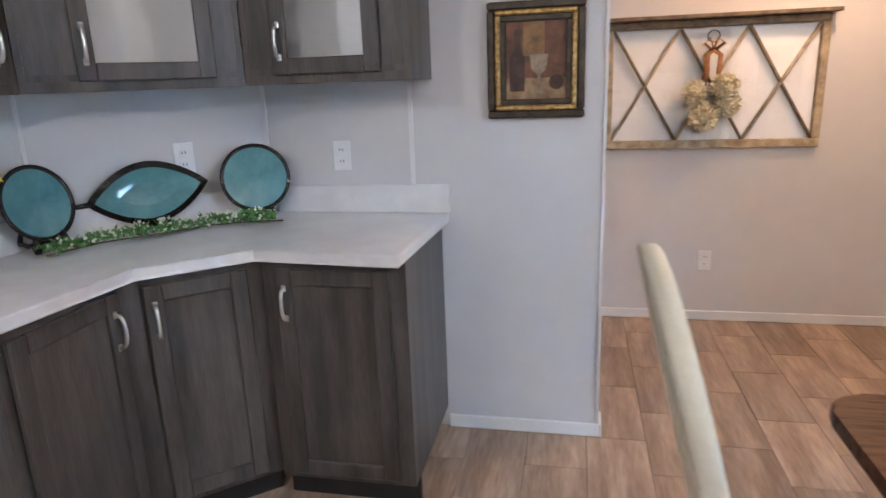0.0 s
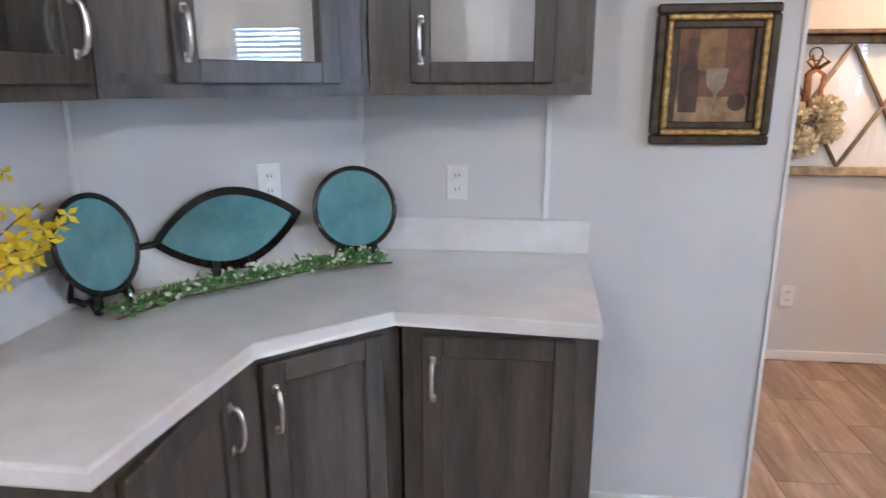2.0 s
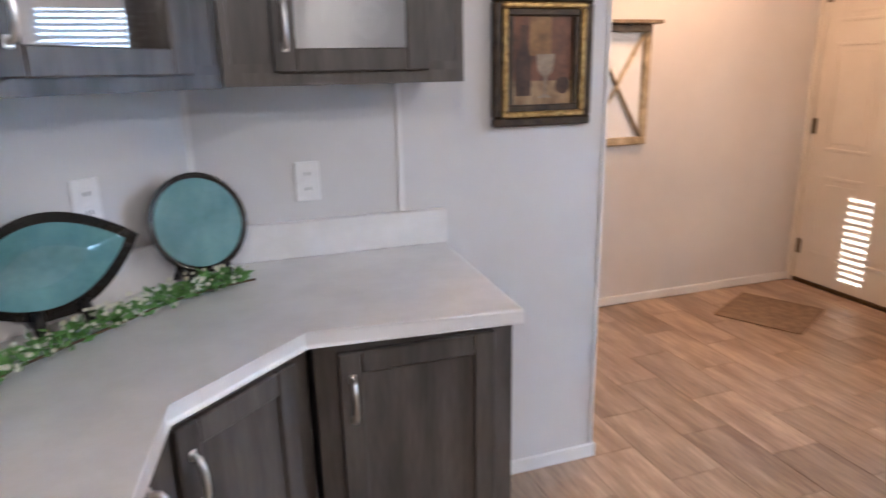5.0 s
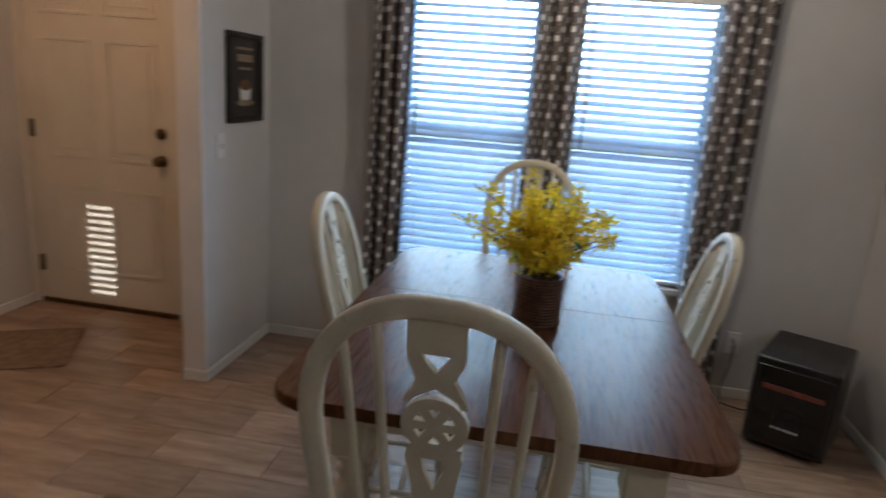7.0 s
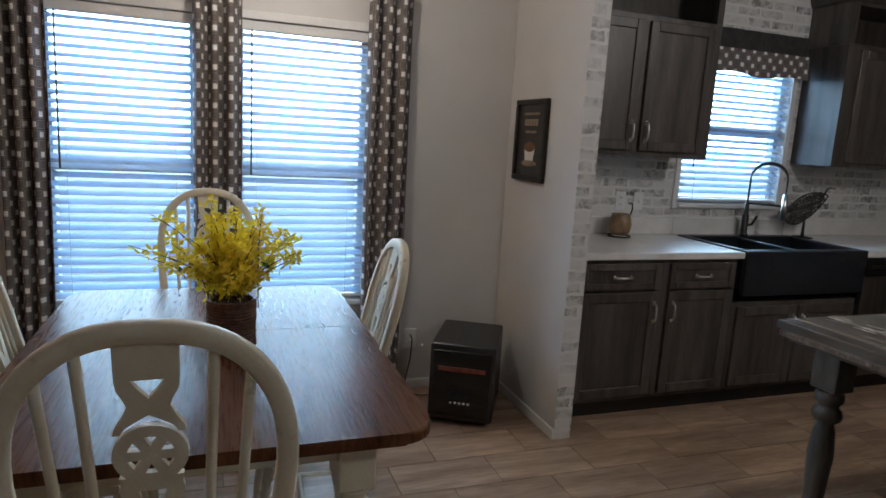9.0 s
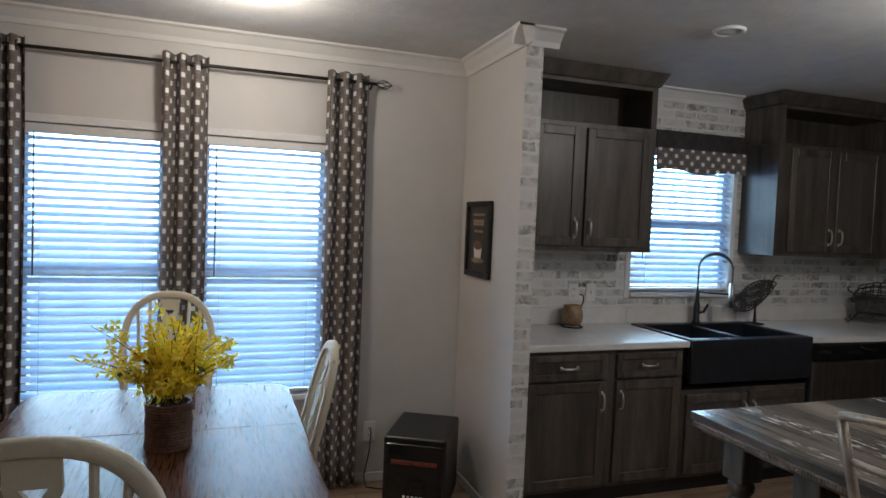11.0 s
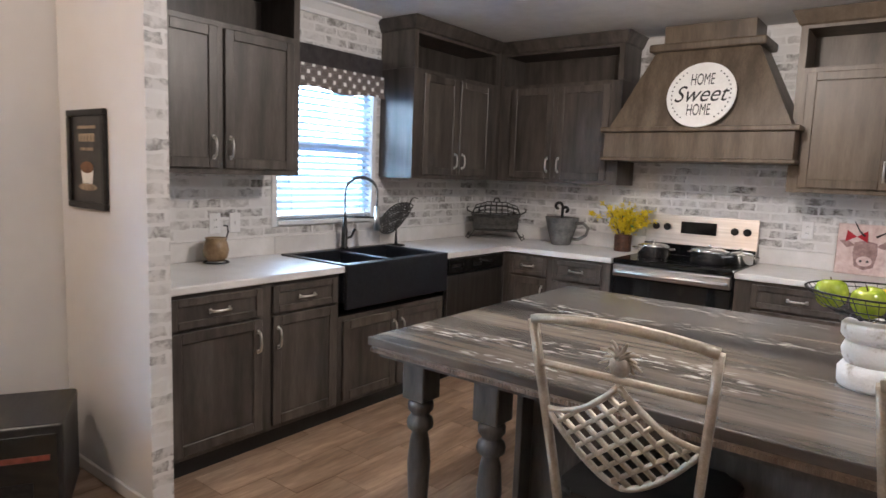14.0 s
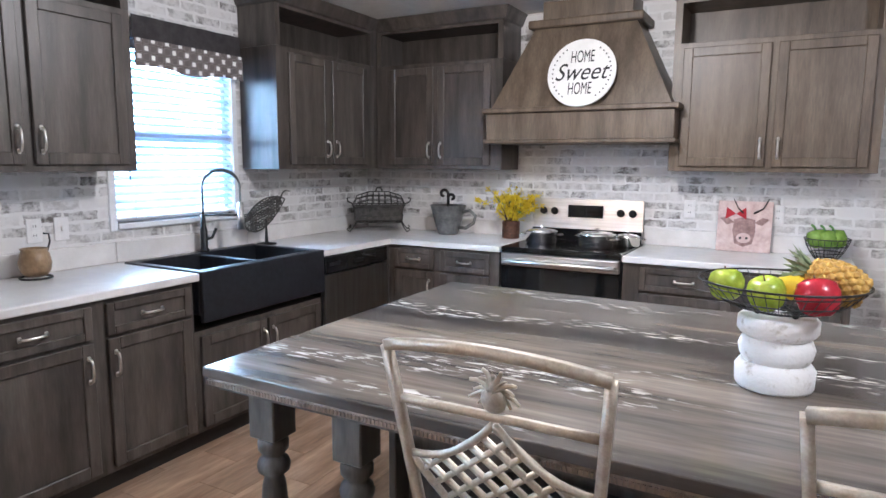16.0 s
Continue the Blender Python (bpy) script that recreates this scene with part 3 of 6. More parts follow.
def crown(name, pts):
    bm = bmesh.new()
    prof = [(0, -0.085), (0.012, -0.085), (0.02, -0.06), (0.055, -0.02), (0.075, -0.012), (0.075, 0), (0, 0)]
    (x0, y0), (x1, y1) = pts
    d = Vector((x1 - x0, y1 - y0)).normalized()
    n = Vector((-d.y, d.x))
    rows = [[bm.verts.new((x + n.x * a, y + n.y * a, CEIL + h)) for a, h in prof] for x, y in pts]
    k = len(prof)
    for i in range(k):
        bm.faces.new((rows[0][i], rows[0][(i + 1) % k], rows[1][(i + 1) % k], rows[1][i]))
    bm.faces.new(rows[0])
    bm.faces.new(rows[1])
    struct(name, bm, trim_m, "white crown moulding")


crown("trim_crown_window", [(2.499, -0.51), (2.499, 2.535)])
crown("trim_crown_stub", [(1.64, -0.509), (2.49, -0.509)])
crown("trim_crown_stub_end", [(1.715, -0.68), (1.715, -0.43)])
crown("trim_crown_partition", [(2.49, 2.534), (1.76, 2.534)])
crown("trim_crown_kitchen", [(2.498, -2.545), (2.498, -1.67)])

# door to the outside
dr = thing("door_1", pose(2.49, 3.06, 0), "cream six-panel entry door, closed, with bronze knob", "door", kind="structure")
bm = B(0.0, 0.045, 0.013, 0.924, 0.03, 2.0595)
part("leaf", bm, door_m, dr)
for y0, y1 in ((0.11, 0.42), (0.51, 0.82)):
    for z0, z1 in ((0.22, 0.74), (0.90, 1.56), (1.68, 1.92)):
        b2 = bmesh.new()
        box(b2, -0.007, -0.0005, y0, y1, z0, z0 + 0.02, 0.002)
        box(b2, -0.007, -0.0005, y0, y1, z1 - 0.02, z1, 0.002)
        box(b2, -0.007, -0.0005, y0, y0 + 0.02, z0 + 0.02, z1 - 0.02, 0.002)
        box(b2, -0.007, -0.0005, y1 - 0.02, y1, z0 + 0.02, z1 - 0.02, 0.002)
        box(b2, -0.005, -0.0005, y0 + 0.05, y1 - 0.05, z0 + 0.05, z1 - 0.05, 0.003)
        part("panel_moulding", b2, door_m, dr)
kn = part("door_knob", lathe(bmesh.new(), [(0.032, 0), (0.032, 0.008), (0.012, 0.012), (0.012, 0.03), (0.026, 0.04), (0.028, 0.055), (0.016, 0.066)]), brass, dr, "bronze lever knob", pose(0, 0.10, 0.93, 0, -90, 0))
part("deadbolt", lathe(bmesh.new(), [(0.030, 0), (0.030, 0.014), (0.012, 0.018), (0.010, 0.034)]), brass, dr, "bronze deadbolt", pose(0, 0.10, 1.08, 0, -90, 0))
for z in (0.25, 1.05, 1.85):
    part("hinge", B(-0.012, 0.0, 0.895, 0.925, z - 0.05, z + 0.05, bev=0.003), brass, dr)
part("threshold", B(-0.01, 0.08, 0.0, 0.93, 0.0, 0.03, bev=0.004), brass, dr, "dark bronze threshold")
fr = thing("door_frame", pose(2.49, 3.06, 0), "white painted door casing", "door frame", kind="structure")
for nm, bx in (("jamb", (-0.018, 0.03, -0.075, 0.012, 0, 2.13)), ("jamb", (-0.018, 0.03, 0.925, 0.975, 0, 2.13)), ("head", (-0.018, 0.03, 0.012, 0.925, 2.06, 2.13))):
    part(nm, B(*bx, bev=0.004), door_m, fr)

# windows, each with its blind


def window(name, y0, y1, z0, z1, mid, blind_lo):
    w = thing(name, pose(EAST, 0, 0), "white vinyl window with raised sash", "window", kind="structure")
    for nm, bx in (("window_frame", (0.05, 0.11, y0, y0 + 0.035, z0, z1)), ("window_frame", (0.05, 0.11, y1 - 0.035, y1, z0, z1)),
                   ("window_frame", (0.05, 0.11, y0 + 0.035, y1 - 0.035, z1 - 0.035, z1)), ("window_frame", (0.05, 0.11, y0 + 0.035, y1 - 0.035, z0, z0 + 0.04)),
                   ("meeting_rail", (0.048, 0.10, y0 + 0.035, y1 - 0.035, mid - 0.025, mid + 0.025))):
        part(nm, B(*bx, bev=0.003), vinyl, w)
    for nm, bx in (("casing", (-0.012, -0.0005, y0 - 0.04, y0, z0 - 0.04, z1 + 0.04)), ("casing", (-0.012, -0.0005, y1, y1 + 0.04, z0 - 0.04, z1 + 0.04)),
                   ("casing", (-0.012, -0.0005, y0, y1, z1, z1 + 0.04)), ("window_sill", (-0.025, 0.05, y0, y1, z0 - 0.03, z0 - 0.0005))):
        part(nm, B(*bx, bev=0.003), vinyl, w)
    for a, b in ((z0 + 0.04, mid - 0.025), (mid + 0.025, z1 - 0.035)):
        p = part("pane", B(0.07, 0.074, y0 + 0.035, y1 - 0.035, a, b), clear, w)
        p.visible_shadow = False
    bl = thing("window_blind", pose(EAST + 0.022, (y0 + y1) / 2, 0), "white horizontal slat blind, lowered and half open", "blind", "window blinds")
    h = (y1 - y0) / 2 - 0.006
    part("headrail", B(-0.02, 0.022, -h, h, z1 - 0.05, z1 - 0.003, bev=0.004), vinyl, bl)
    n = int((z1 - 0.06 - blind_lo) / 0.0415)
    slat = None
    for i in range(n):
        z = z1 - 0.075 - 0.0415 * i
        if slat is None:
            sb = bmesh.new()
            pts = [(-0.022, 0.0), (-0.011, 0.0022), (0, 0.003), (0.011, 0.0022), (0.022, 0.0)]
            top = [(x, zz + 0.0022) for x, zz in pts]
            ring = pts + list(reversed(top))
            a = [sb.verts.new((x, -h, zz)) for x, zz in ring]
            b = [sb.verts.new((x, h, zz)) for x, zz in ring]
            sb.faces.new(a), sb.faces.new(b)
            for k in range(len(ring)):
                sb.faces.new((a[k], a[(k + 1) % len(ring)], b[(k + 1) % len(ring)], b[k]))
            slat = mesh_of("slat", sb, slat_m)
        part("slat", slat, None, bl, m=pose(0, 0, z, 0, -30 + random.uniform(-1.5, 1.5), 0))
    part("bottom_rail", B(-0.02, 0.02, -h, h, blind_lo, blind_lo + 0.016, bev=0.003), vinyl, bl)
    for y in (-h * 0.72, h * 0.72):
        part("ladder_cord", tube(bmesh.new(), [(-0.024, y, z1 - 0.05), (-0.024, y, blind_lo)], 0.0012, 4), vinyl, bl)
    part("tilt_wand", tube(bmesh.new(), [(-0.034, h * 0.80, z1 - 0.05), (-0.036, h * 0.80, z1 - 0.75)], 0.004, 6), zinc, bl, "grey tilt wand")
    return w


window("window_1", *W1, 1.22, 0.56)
window("window_2", *W2, 1.22, 0.56)
window("window_3", *WK, 1.60, 1.135)
# added slats, out of view, cut the sun into stripes on the door
hb = thing("window_blind", pose(-0.75, 3.57, 0), "unseen slat blind added to stripe the sun patch on door", "blind", "window blinds")
hs = mesh_of("slat", B(-0.014, 0.014, -0.079, 0.079, -0.001, 0.001), slat_m)
for i in range(14):
    part("slat", hs, None, hb, m=pose(0, 0, 1.075 + 0.043 * i, 0, -38, 0))
part("headrail", B(-0.02, 0.02, -0.0795, 0.0795, 1.645, 1.66), vinyl, hb)

# ---- lights overhead ----


def ceiling_light(x, y, r, lit, label):
    t = thing("ceiling_light", pose(x, y, CEIL), label, "ceiling light", "ceiling lights")
    part("trim_ring", lathe(bmesh.new(), [(r * 0.78, -0.002), (r * 0.8, -0.016), (r * 0.98, -0.012), (r, -0.0005)], 28), vinyl, t)
    part("diffuser", lathe(bmesh.new(), [(r * 0.05, -0.016), (r * 0.5, -0.012), (r * 0.77, -0.006)], 24), lamp_glow if lit else vinyl, t)


ceiling_light(1.70, 0.80, 0.09, True, "round white ceiling light, seen or added, switched on")
ceiling_light(1.20, 3.30, 0.09, True, "round white ceiling light, seen or added, switched on")
# these two fixtures are added, out of view, to house the fill lamps
ceiling_light(0.20, -1.85, 0.09, True, "round white ceiling light, seen or added, switched on")
ceiling_light(-1.6, -0.6, 0.09, True, "round white ceiling light, seen or added, switched on")
ceiling_light(1.32, -1.36, 0.075, False, "round white recessed light, switched off")
ceiling_light(1.32, -2.57, 0.075, False, "round white recessed light, switched off")

# ---- cabinets ----


def handle(parent, x, z, upright=True, span=0.10):
    n = 9
    pts = []
    for i in range(n):
        a = math.pi * i / (n - 1)
        u, d = -span / 2 * math.cos(a), -0.004 - 0.026 * math.sin(a) ** 0.6
        pts.append((x, d, z + u) if upright else (x + u, d, z))
    bm = tube(bmesh.new(), pts, 0.0062, 8)
    for s in (-1, 1):
        c = (x, 0, z + s * span / 2) if upright else (x + s * span / 2, 0, z)
        box(bm, c[0] - 0.008, c[0] + 0.008, -0.006, -0.0003, c[2] - 0.011, c[2] + 0.011, 0.003)
    return part("handle", bm, chrome, parent, "brushed nickel arch handle")


def panel_door(parent, name, x0, x1, z0, z1, mat, hside=None, hz=None, glass=False, st=0.052, y=-0.019):
    """A framed door or drawer front; its face lies in front of the body."""
    if glass:
        d = part(name, B(x0 + st - 0.004, x1 - st + 0.004, y + 0.008, y + 0.011, z0 + st - 0.004, z1 - st + 0.004), clear, parent, "clear glass door")
        d.visible_shadow = False
    else:
        d = part(name, B(x0 + st - 0.003, x1 - st + 0.003, y + 0.009, -0.001, z0 + st - 0.003, z1 - st + 0.003, bev=0.002), mat, parent)
    for nm, bx in (("stile", (x0, x0 + st, z0, z1)), ("stile", (x1 - st, x1, z0, z1)), ("rail", (x0 + st, x1 - st, z0, z0 + st)), ("rail", (x0 + st, x1 - st, z1 - st, z1))):
        part(nm, B(bx[0], bx[1], y, -0.0005, bx[2], bx[3], bev=0.003), mat, d)
    if hside == "mid":
        h = handle(d, (x0 + x1) / 2, (z0 + z1) / 2, False)
    elif hside:
        h = handle(d, x0 + 0.028 if hside == "l" else x1 - 0.028, hz if hz is not None else z1 - 0.11)
    else:
        h = None
    if h:
        h.matrix_basis = pose(0, y, 0)
    return d


def base_cabinet(m, w, doors, label, drawers=True, depth=0.57, mat=cab, top=0.875, group="base cabinets"):
    """doors: (x0, x1, handle side)."""
    t = thing("base_cabinet", m, label, "cabinet", group)
    part("body", B(0, w, 0, depth, 0.10, top, bev=0.001), mat, t)
    part("toe_kick", B(0.0, w, 0.055, 0.075, 0.0, 0.0995), black, t, "black toe kick")
    for x0, x1, s in doors:
        if drawers:
            panel_door(t, "drawer", x0, x1, 0.715, 0.855, mat, "mid", st=0.036)
            panel_door(t, "door", x0, x1, 0.125, 0.70, mat, s)
        else:
            panel_door(t, "door", x0, x1, 0.125, top - 0.025, mat, s)
    return t


def upper_cabinet(m, w, z0, doors, label, depth=0.31, mat=cab, z1=2.16, top=2.44, cubby=True, crown_ends=(True, True), glass=False):
    t = thing("upper_cabinet", m, label, "cabinet", "upper cabinets")
    if glass:
        for nm, bx in (("side_panel", (0, 0.018, 0, depth, z0, top)), ("side_panel", (w - 0.018, w, 0, depth, z0, top)), ("bottom_board", (0.018, w - 0.018, 0, depth, z0, z0 + 0.03)),
                       ("top_board", (0.018, w - 0.018, 0, depth, top - 0.03, top)), ("lower_rail", (0.018, w - 0.018, 0, 0.018, z0 + 0.03, z0 + 0.05))):
            part(nm, B(*bx), mat, t)
        part("lining", B(0.0185, w - 0.0185, depth - 0.01, depth - 0.002, z0 + 0.031, top - 0.031), trim_m, t, "white inside lining")
        part("face_stile", B(0.0185, doors[0][0] + 0.01, 0.001, 0.019, z0 + 0.03, top - 0.03), mat, t)
        part("face_stile", B(doors[-1][1] - 0.01, w - 0.0185, 0.001, 0.019, z0 + 0.03, top - 0.03), mat, t)
    else:
        part("body", B(0, w, 0, depth, z0, z1, bev=0.001), mat, t)
    if cubby:
        for nm, bx in (("cubby_side", (0, 0.04, 0, depth, z1 + 0.0005, top)), ("cubby_side", (w - 0.04, w, 0, depth, z1 + 0.0005, top)),
                       ("cubby_top", (0.04, w - 0.04, 0, depth, top - 0.05, top)), ("cubby_back", (0.04, w - 0.04, depth - 0.01, depth, z1 + 0.0005, top - 0.05))):
            part(nm, B(*bx), mat, t)
        bm = bmesh.new()
        rows = []
        a = -0.05 if crown_ends[0] else 0
        b = 0.05 if crown_ends[1] else 0
        rows = [(0, 0, top - 0.03), (0.3, 0.012, top - 0.02), (0.75, 0.04, top + 0.035), (1.0, 0.05, top + 0.055)]
        ring = [[bm.verts.new((a * k, -d, z)), bm.verts.new((w + b * k, -d, z)), bm.verts.new((w + b * k, depth, z)), bm.verts.new((a * k, depth, z))] for k, d, z in rows]
        for r0, r1 in zip(ring, ring[1:]):
            for i in range(4):
                bm.faces.new((r0[i], r0[(i + 1) % 4], r1[(i + 1) % 4], r1[i]))
        bm.faces.new(ring[0]), bm.faces.new(ring[-1])
        part("crown", bm, mat, t)
    for x0, x1, s in doors:
        panel_door(t, "door", x0, x1, z0 + 0.03, (z1 if not glass else top) - 0.03, mat, s, z0 + 0.135, glass=glass)
    return t


E_ = lambda y, x=1.88: pose(x, y, 0, 0, 0, -90)
S_ = lambda x, y=-3.40: pose(x, y, 0, 0, 0, 180)
# sink run
base_cabinet(E_(-0.604), 1.075, [(0.075, 0.555, "r"), (0.62, 1.05, "l")], "grey-brown stained wood base cabinet with two drawers", depth=0.61)
base_cabinet(E_(-1.68), 0.955, [(0.03, 0.475, "r"), (0.49, 0.935, "l")], "grey-brown wood sink cabinet with two doors", drawers=False, depth=0.61, top=0.62)
corner = thing("base_cabinet", pose(1.88, -3.40, 0), "grey-brown wood corner base cabinet", "cabinet", "base cabinets")
part("body", B(0, 0.61, -0.61, 0.05, 0.1, 0.875), cab, corner)
# dishwasher
dw = thing("dishwasher", E_(-2.64), "dark stainless dishwasher with black control strip", "dishwasher")
part("body", B(0.005, 0.70, 0.0, 0.6, 0.1, 0.87), black, dw)
part("control_panel", B(0.012, 0.695, -0.03, -0.0005, 0.765, 0.868, bev=0.006, seg=2), black_glass, dw, "glossy black control panel")
part("door", B(0.012, 0.695, -0.028, -0.0005, 0.12, 0.755, bev=0.005), surf("dark_steel", (0.30, 0.29, 0.28), (0.38, 0.37, 0.36), (40, 40, 2), 0.3, 1.0, bump=0.02), dw, "dark stainless door")
part("vent", B(0.05, 0.16, -0.033, -0.0305, 0.81, 0.83, bev=0.002), iron, dw)
part("latch", B(0.30, 0.40, -0.04, -0.0305, 0.80, 0.825, bev=0.004), iron, dw)
part("toe_kick", B(0.0, 0.70, 0.055, 0.075, 0, 0.0995), black, dw)
# range wall
base_cabinet(S_(1.88), 0.865, [(0.06, 0.375, "r"), (0.43, 0.80, "r")], "grey-brown stained wood base cabinet with two drawers", depth=0.61)
base_cabinet(S_(0.215), 1.16, [(0.10, 0.60, "r"), (0.66, 1.12, "l")], "grey-brown stained wood base cabinet with drawers", depth=0.61)

# worktops with upstands


def worktop(name, outline, label, ups):
    t = thing(name, pose(0, 0, 0), label, "worktop")
    bm = plate(bmesh.new(), outline, 0.876, 0.915, axis="z")
    edges = [e for e in bm.edges if abs(e.verts[0].co.z - e.verts[1].co.z) < 1e-6]
    bmesh.ops.bevel(bm, geom=edges, offset=0.007, segments=2, affect="EDGES", profile=0.5)
    part("slab", bm, laminate, t)
    for u in ups:
        part("upstand", B(*u, 0.9155, 1.025, bev=0.004), laminate, t)
    return t


worktop("worktop", [(1.852, -0.606), (2.498, -0.606), (2.498, -1.70), (1.852, -1.70)], "white laminate worktop with upstand", [(2.478, 2.4985, -1.70, -0.606)])
worktop("worktop", [(2.43, -1.702), (2.498, -1.702), (2.498, -2.628), (2.43, -2.628)], "white laminate strip behind sink", [(2.478, 2.4985, -2.628, -1.702)])
worktop("worktop", [(1.852, -2.63), (2.498, -2.63), (2.498, -4.013), (1.005, -4.013), (1.005, -3.375), (1.852, -3.375)], "white laminate corner worktop with upstand", [(2.478, 2.4985, -3.993, -2.63), (1.005, 2.4985, -4.0135, -3.994)])
worktop("worktop", [(0.215, -3.375), (0.215, -4.013), (-0.97, -4.013), (-0.97, -3.375)], "white laminate worktop with upstand", [(-0.97, 0.215, -4.0135, -3.993)])

# apron sink
sk = thing("sink", pose(0, 0, 0), "matt black double-bowl farmhouse sink", "sink")
part("apron", B(1.835, 1.8655, -2.625, -1.705, 0.665, 0.922, bev=0.006, seg=2), sink_m, sk, "matt black apron front")
bm = bmesh.new()
box(bm, 1.866, 1.90, -2.625, -1.705, 0.70, 0.922, 0.004)
box(bm, 2.37, 2.428, -2.625, -1.705, 0.70, 0.922, 0.004)
box(bm, 1.90, 2.37, -1.745, -1.705, 0.70, 0.922, 0.004)
box(bm, 1.90, 2.37, -2.625, -2.585, 0.70, 0.922, 0.004)
box(bm, 1.90, 2.37, -2.185, -2.145, 0.70, 0.912, 0.004)
box(bm, 1.90, 2.37, -2.585, -1.745, 0.69, 0.705)
part("basin", bm, sink_m, sk)
for y in (-1.95, -2.38):
    part("drain", lathe(bmesh.new(), [(0.04, 0.7055), (0.042, 0.709), (0.03, 0.709), (0.028, 0.707)]), chrome, sk, m=pose(2.13, y, 0))
fc = thing("faucet", pose(2.40, -2.21, 0.922), "black spring-neck kitchen faucet with pull-down spray", "faucet")
part("base", lathe(bmesh.new(), [(0.028, 0), (0.028, 0.01), (0.021, 0.02), (0.021, 0.13), (0.016, 0.14), (0.012, 0.22)]), iron, fc)
arc = [(-0.02 * 0, 0, 0.22)] + [(-0.085 + 0.085 * math.cos(a), -0.065 + 0.065 * math.cos(a), 0.38 + 0.10 * math.sin(a)) for a in [math.pi * i / 12 for i in range(13)]] + [(-0.17, -0.13, 0.28)]
part("hose", tube(bmesh.new(), arc, 0.006, 8), iron, fc)
coil = []
L = len(arc) - 1
for i in range(L * 24):
    s = i / 24
    k = int(s)
    p = Vector(arc[k]).lerp(Vector(arc[k + 1]), s - k)
    a = i * 0.9
    coil.append((p.x + 0.011 * math.cos(a) * 0.7, p.y + 0.011 * math.cos(a) * -0.7, p.z + 0.011 * math.sin(a)))
part("spring", tube(bmesh.new(), coil, 0.0034, 4), aged_iron, fc, "dark steel spring coil")
part("spray_head", tube(bmesh.new(), [(-0.17, -0.13, 0.29), (-0.17, -0.13, 0.20), (-0.17, -0.13, 0.13)], 0.017, 12, taper=1.15), steel, fc, "steel spray head")
part("holder_arm", tube(bmesh.new(), [(0, 0, 0.215), (-0.085, -0.065, 0.215), (-0.155, -0.119, 0.215)], 0.007, 8), iron, fc)
part("lever", tube(bmesh.new(), [(0, -0.02, 0.07), (0, -0.06, 0.075), (-0.01, -0.085, 0.13)], 0.009, 8), iron, fc)

# upper cabinets, kitchen
upper_cabinet(E_(-0.79, 2.185), 0.85, 1.405, [(0.02, 0.325, "r"), (0.365, 0.80, "l")], "dark grey-brown wood upper cabinet with open cubby", mat=cab)
upper_cabinet(E_(-2.625, 2.185), 1.04, 1.405, [(0.10, 0.49, "r"), (0.53, 0.93, "l")], "dark grey-brown wood upper cabinet with open cubby", crown_ends=(True, False))
upper_cabinet(S_(2.18, -3.70), 1.035, 1.405, [(0.12, 0.495, "r"), (0.535, 0.95, "l")], "dark grey-brown wood upper cabinet with open cubby", crown_ends=(False, True))
# browner than the other cabinets: warm lamplight is put into the colour
upper_cabinet(S_(0.040, -3.70), 1.07, 1.412, [(0.06, 0.525, "r"), (0.56, 1.02, "l")], "wood upper cabinet with open cubby, warm lamplight put into colour", mat=hood_wood)
cc = thing("upper_cabinet", pose(2.186, -3.701, 0), "dark wood corner filler cabinet", "cabinet", "upper cabinets")
part("body", B(0, 0.312, -0.312, 0.034, 1.405, 2.44), cab, cc)

# range hood
hd = thing("range_hood", pose(0.590, -4.015, 0.02), "tapered brown stained wood range hood", "range hood")
bm = bmesh.new()
box(bm, -0.60, 0.60, 0.0, 0.475, 1.585, 1.755, 0.003)
part("skirt", bm, hood_wood, hd)
part("lower_moulding", B(-0.615, 0.615, 0.0, 0.49, 1.56, 1.5845, bev=0.006, seg=2), hood_wood, hd)
part("upper_moulding", B(-0.625, 0.625, 0.0, 0.50, 1.7555, 1.79, bev=0.008, seg=2), hood_wood, hd)
bm = bmesh.new()
rows = [[bm.verts.new(p) for p in ((-w, 0, z), (w, 0, z), (w, d, z), (-w, d, z))] for w, d, z in ((0.575, 0.45, 1.7905), (0.33, 0.315, 2.30))]
for i in range(4):
    bm.faces.new((rows[0][i], rows[0][(i + 1) % 4], rows[1][(i + 1) % 4], rows[1][i]))
bm.faces.new(rows[0]), bm.faces.new(rows[1])
part("canopy", bm, hood_wood, hd)
part("cap_moulding", B(-0.37, 0.37, 0, 0.35, 2.3005, 2.355, bev=0.012, seg=2), hood_wood, hd)
part("chimney", B(-0.29, 0.29, 0, 0.28, 2.3555, 2.478), hood_wood, hd)
sg = thing("round_sign", pose(0.555, -3.552, 2.008) @ pose(0, 0, 0, 0, 0, 180) @ pose(0, 0, 0, -14, 0, 0), "round white sign lettered HOME Sweet HOME in black", "sign")
part("board", plate(bmesh.new(), circle(0, 0, 0.215, 48), -0.006, 0.006), sign_white, sg)


def lettering(text, size, x, z, parent, shear=0.0, m=None, material=None, y=-0.0075):
    c = bpy.data.curves.new("lettering", "FONT")
    c.body, c.size, c.extrude, c.shear, c.align_x, c.align_y = text, size, 0.0006, shear, "CENTER", "CENTER"
    tmp = new("tmp_text", c)
    bpy.context.view_layer.update()
    me = bpy.data.meshes.new_from_object(tmp.evaluated_get(bpy.context.evaluated_depsgraph_get()))
    bpy.data.objects.remove(tmp)
    me.materials.clear()
    me.materials.append(material or ink)
    ob = new("lettering", me)
    ob.parent = parent
    ob.matrix_basis = (m or Matrix()) @ pose(x, y, z, 90, 0, 0)
    return ob


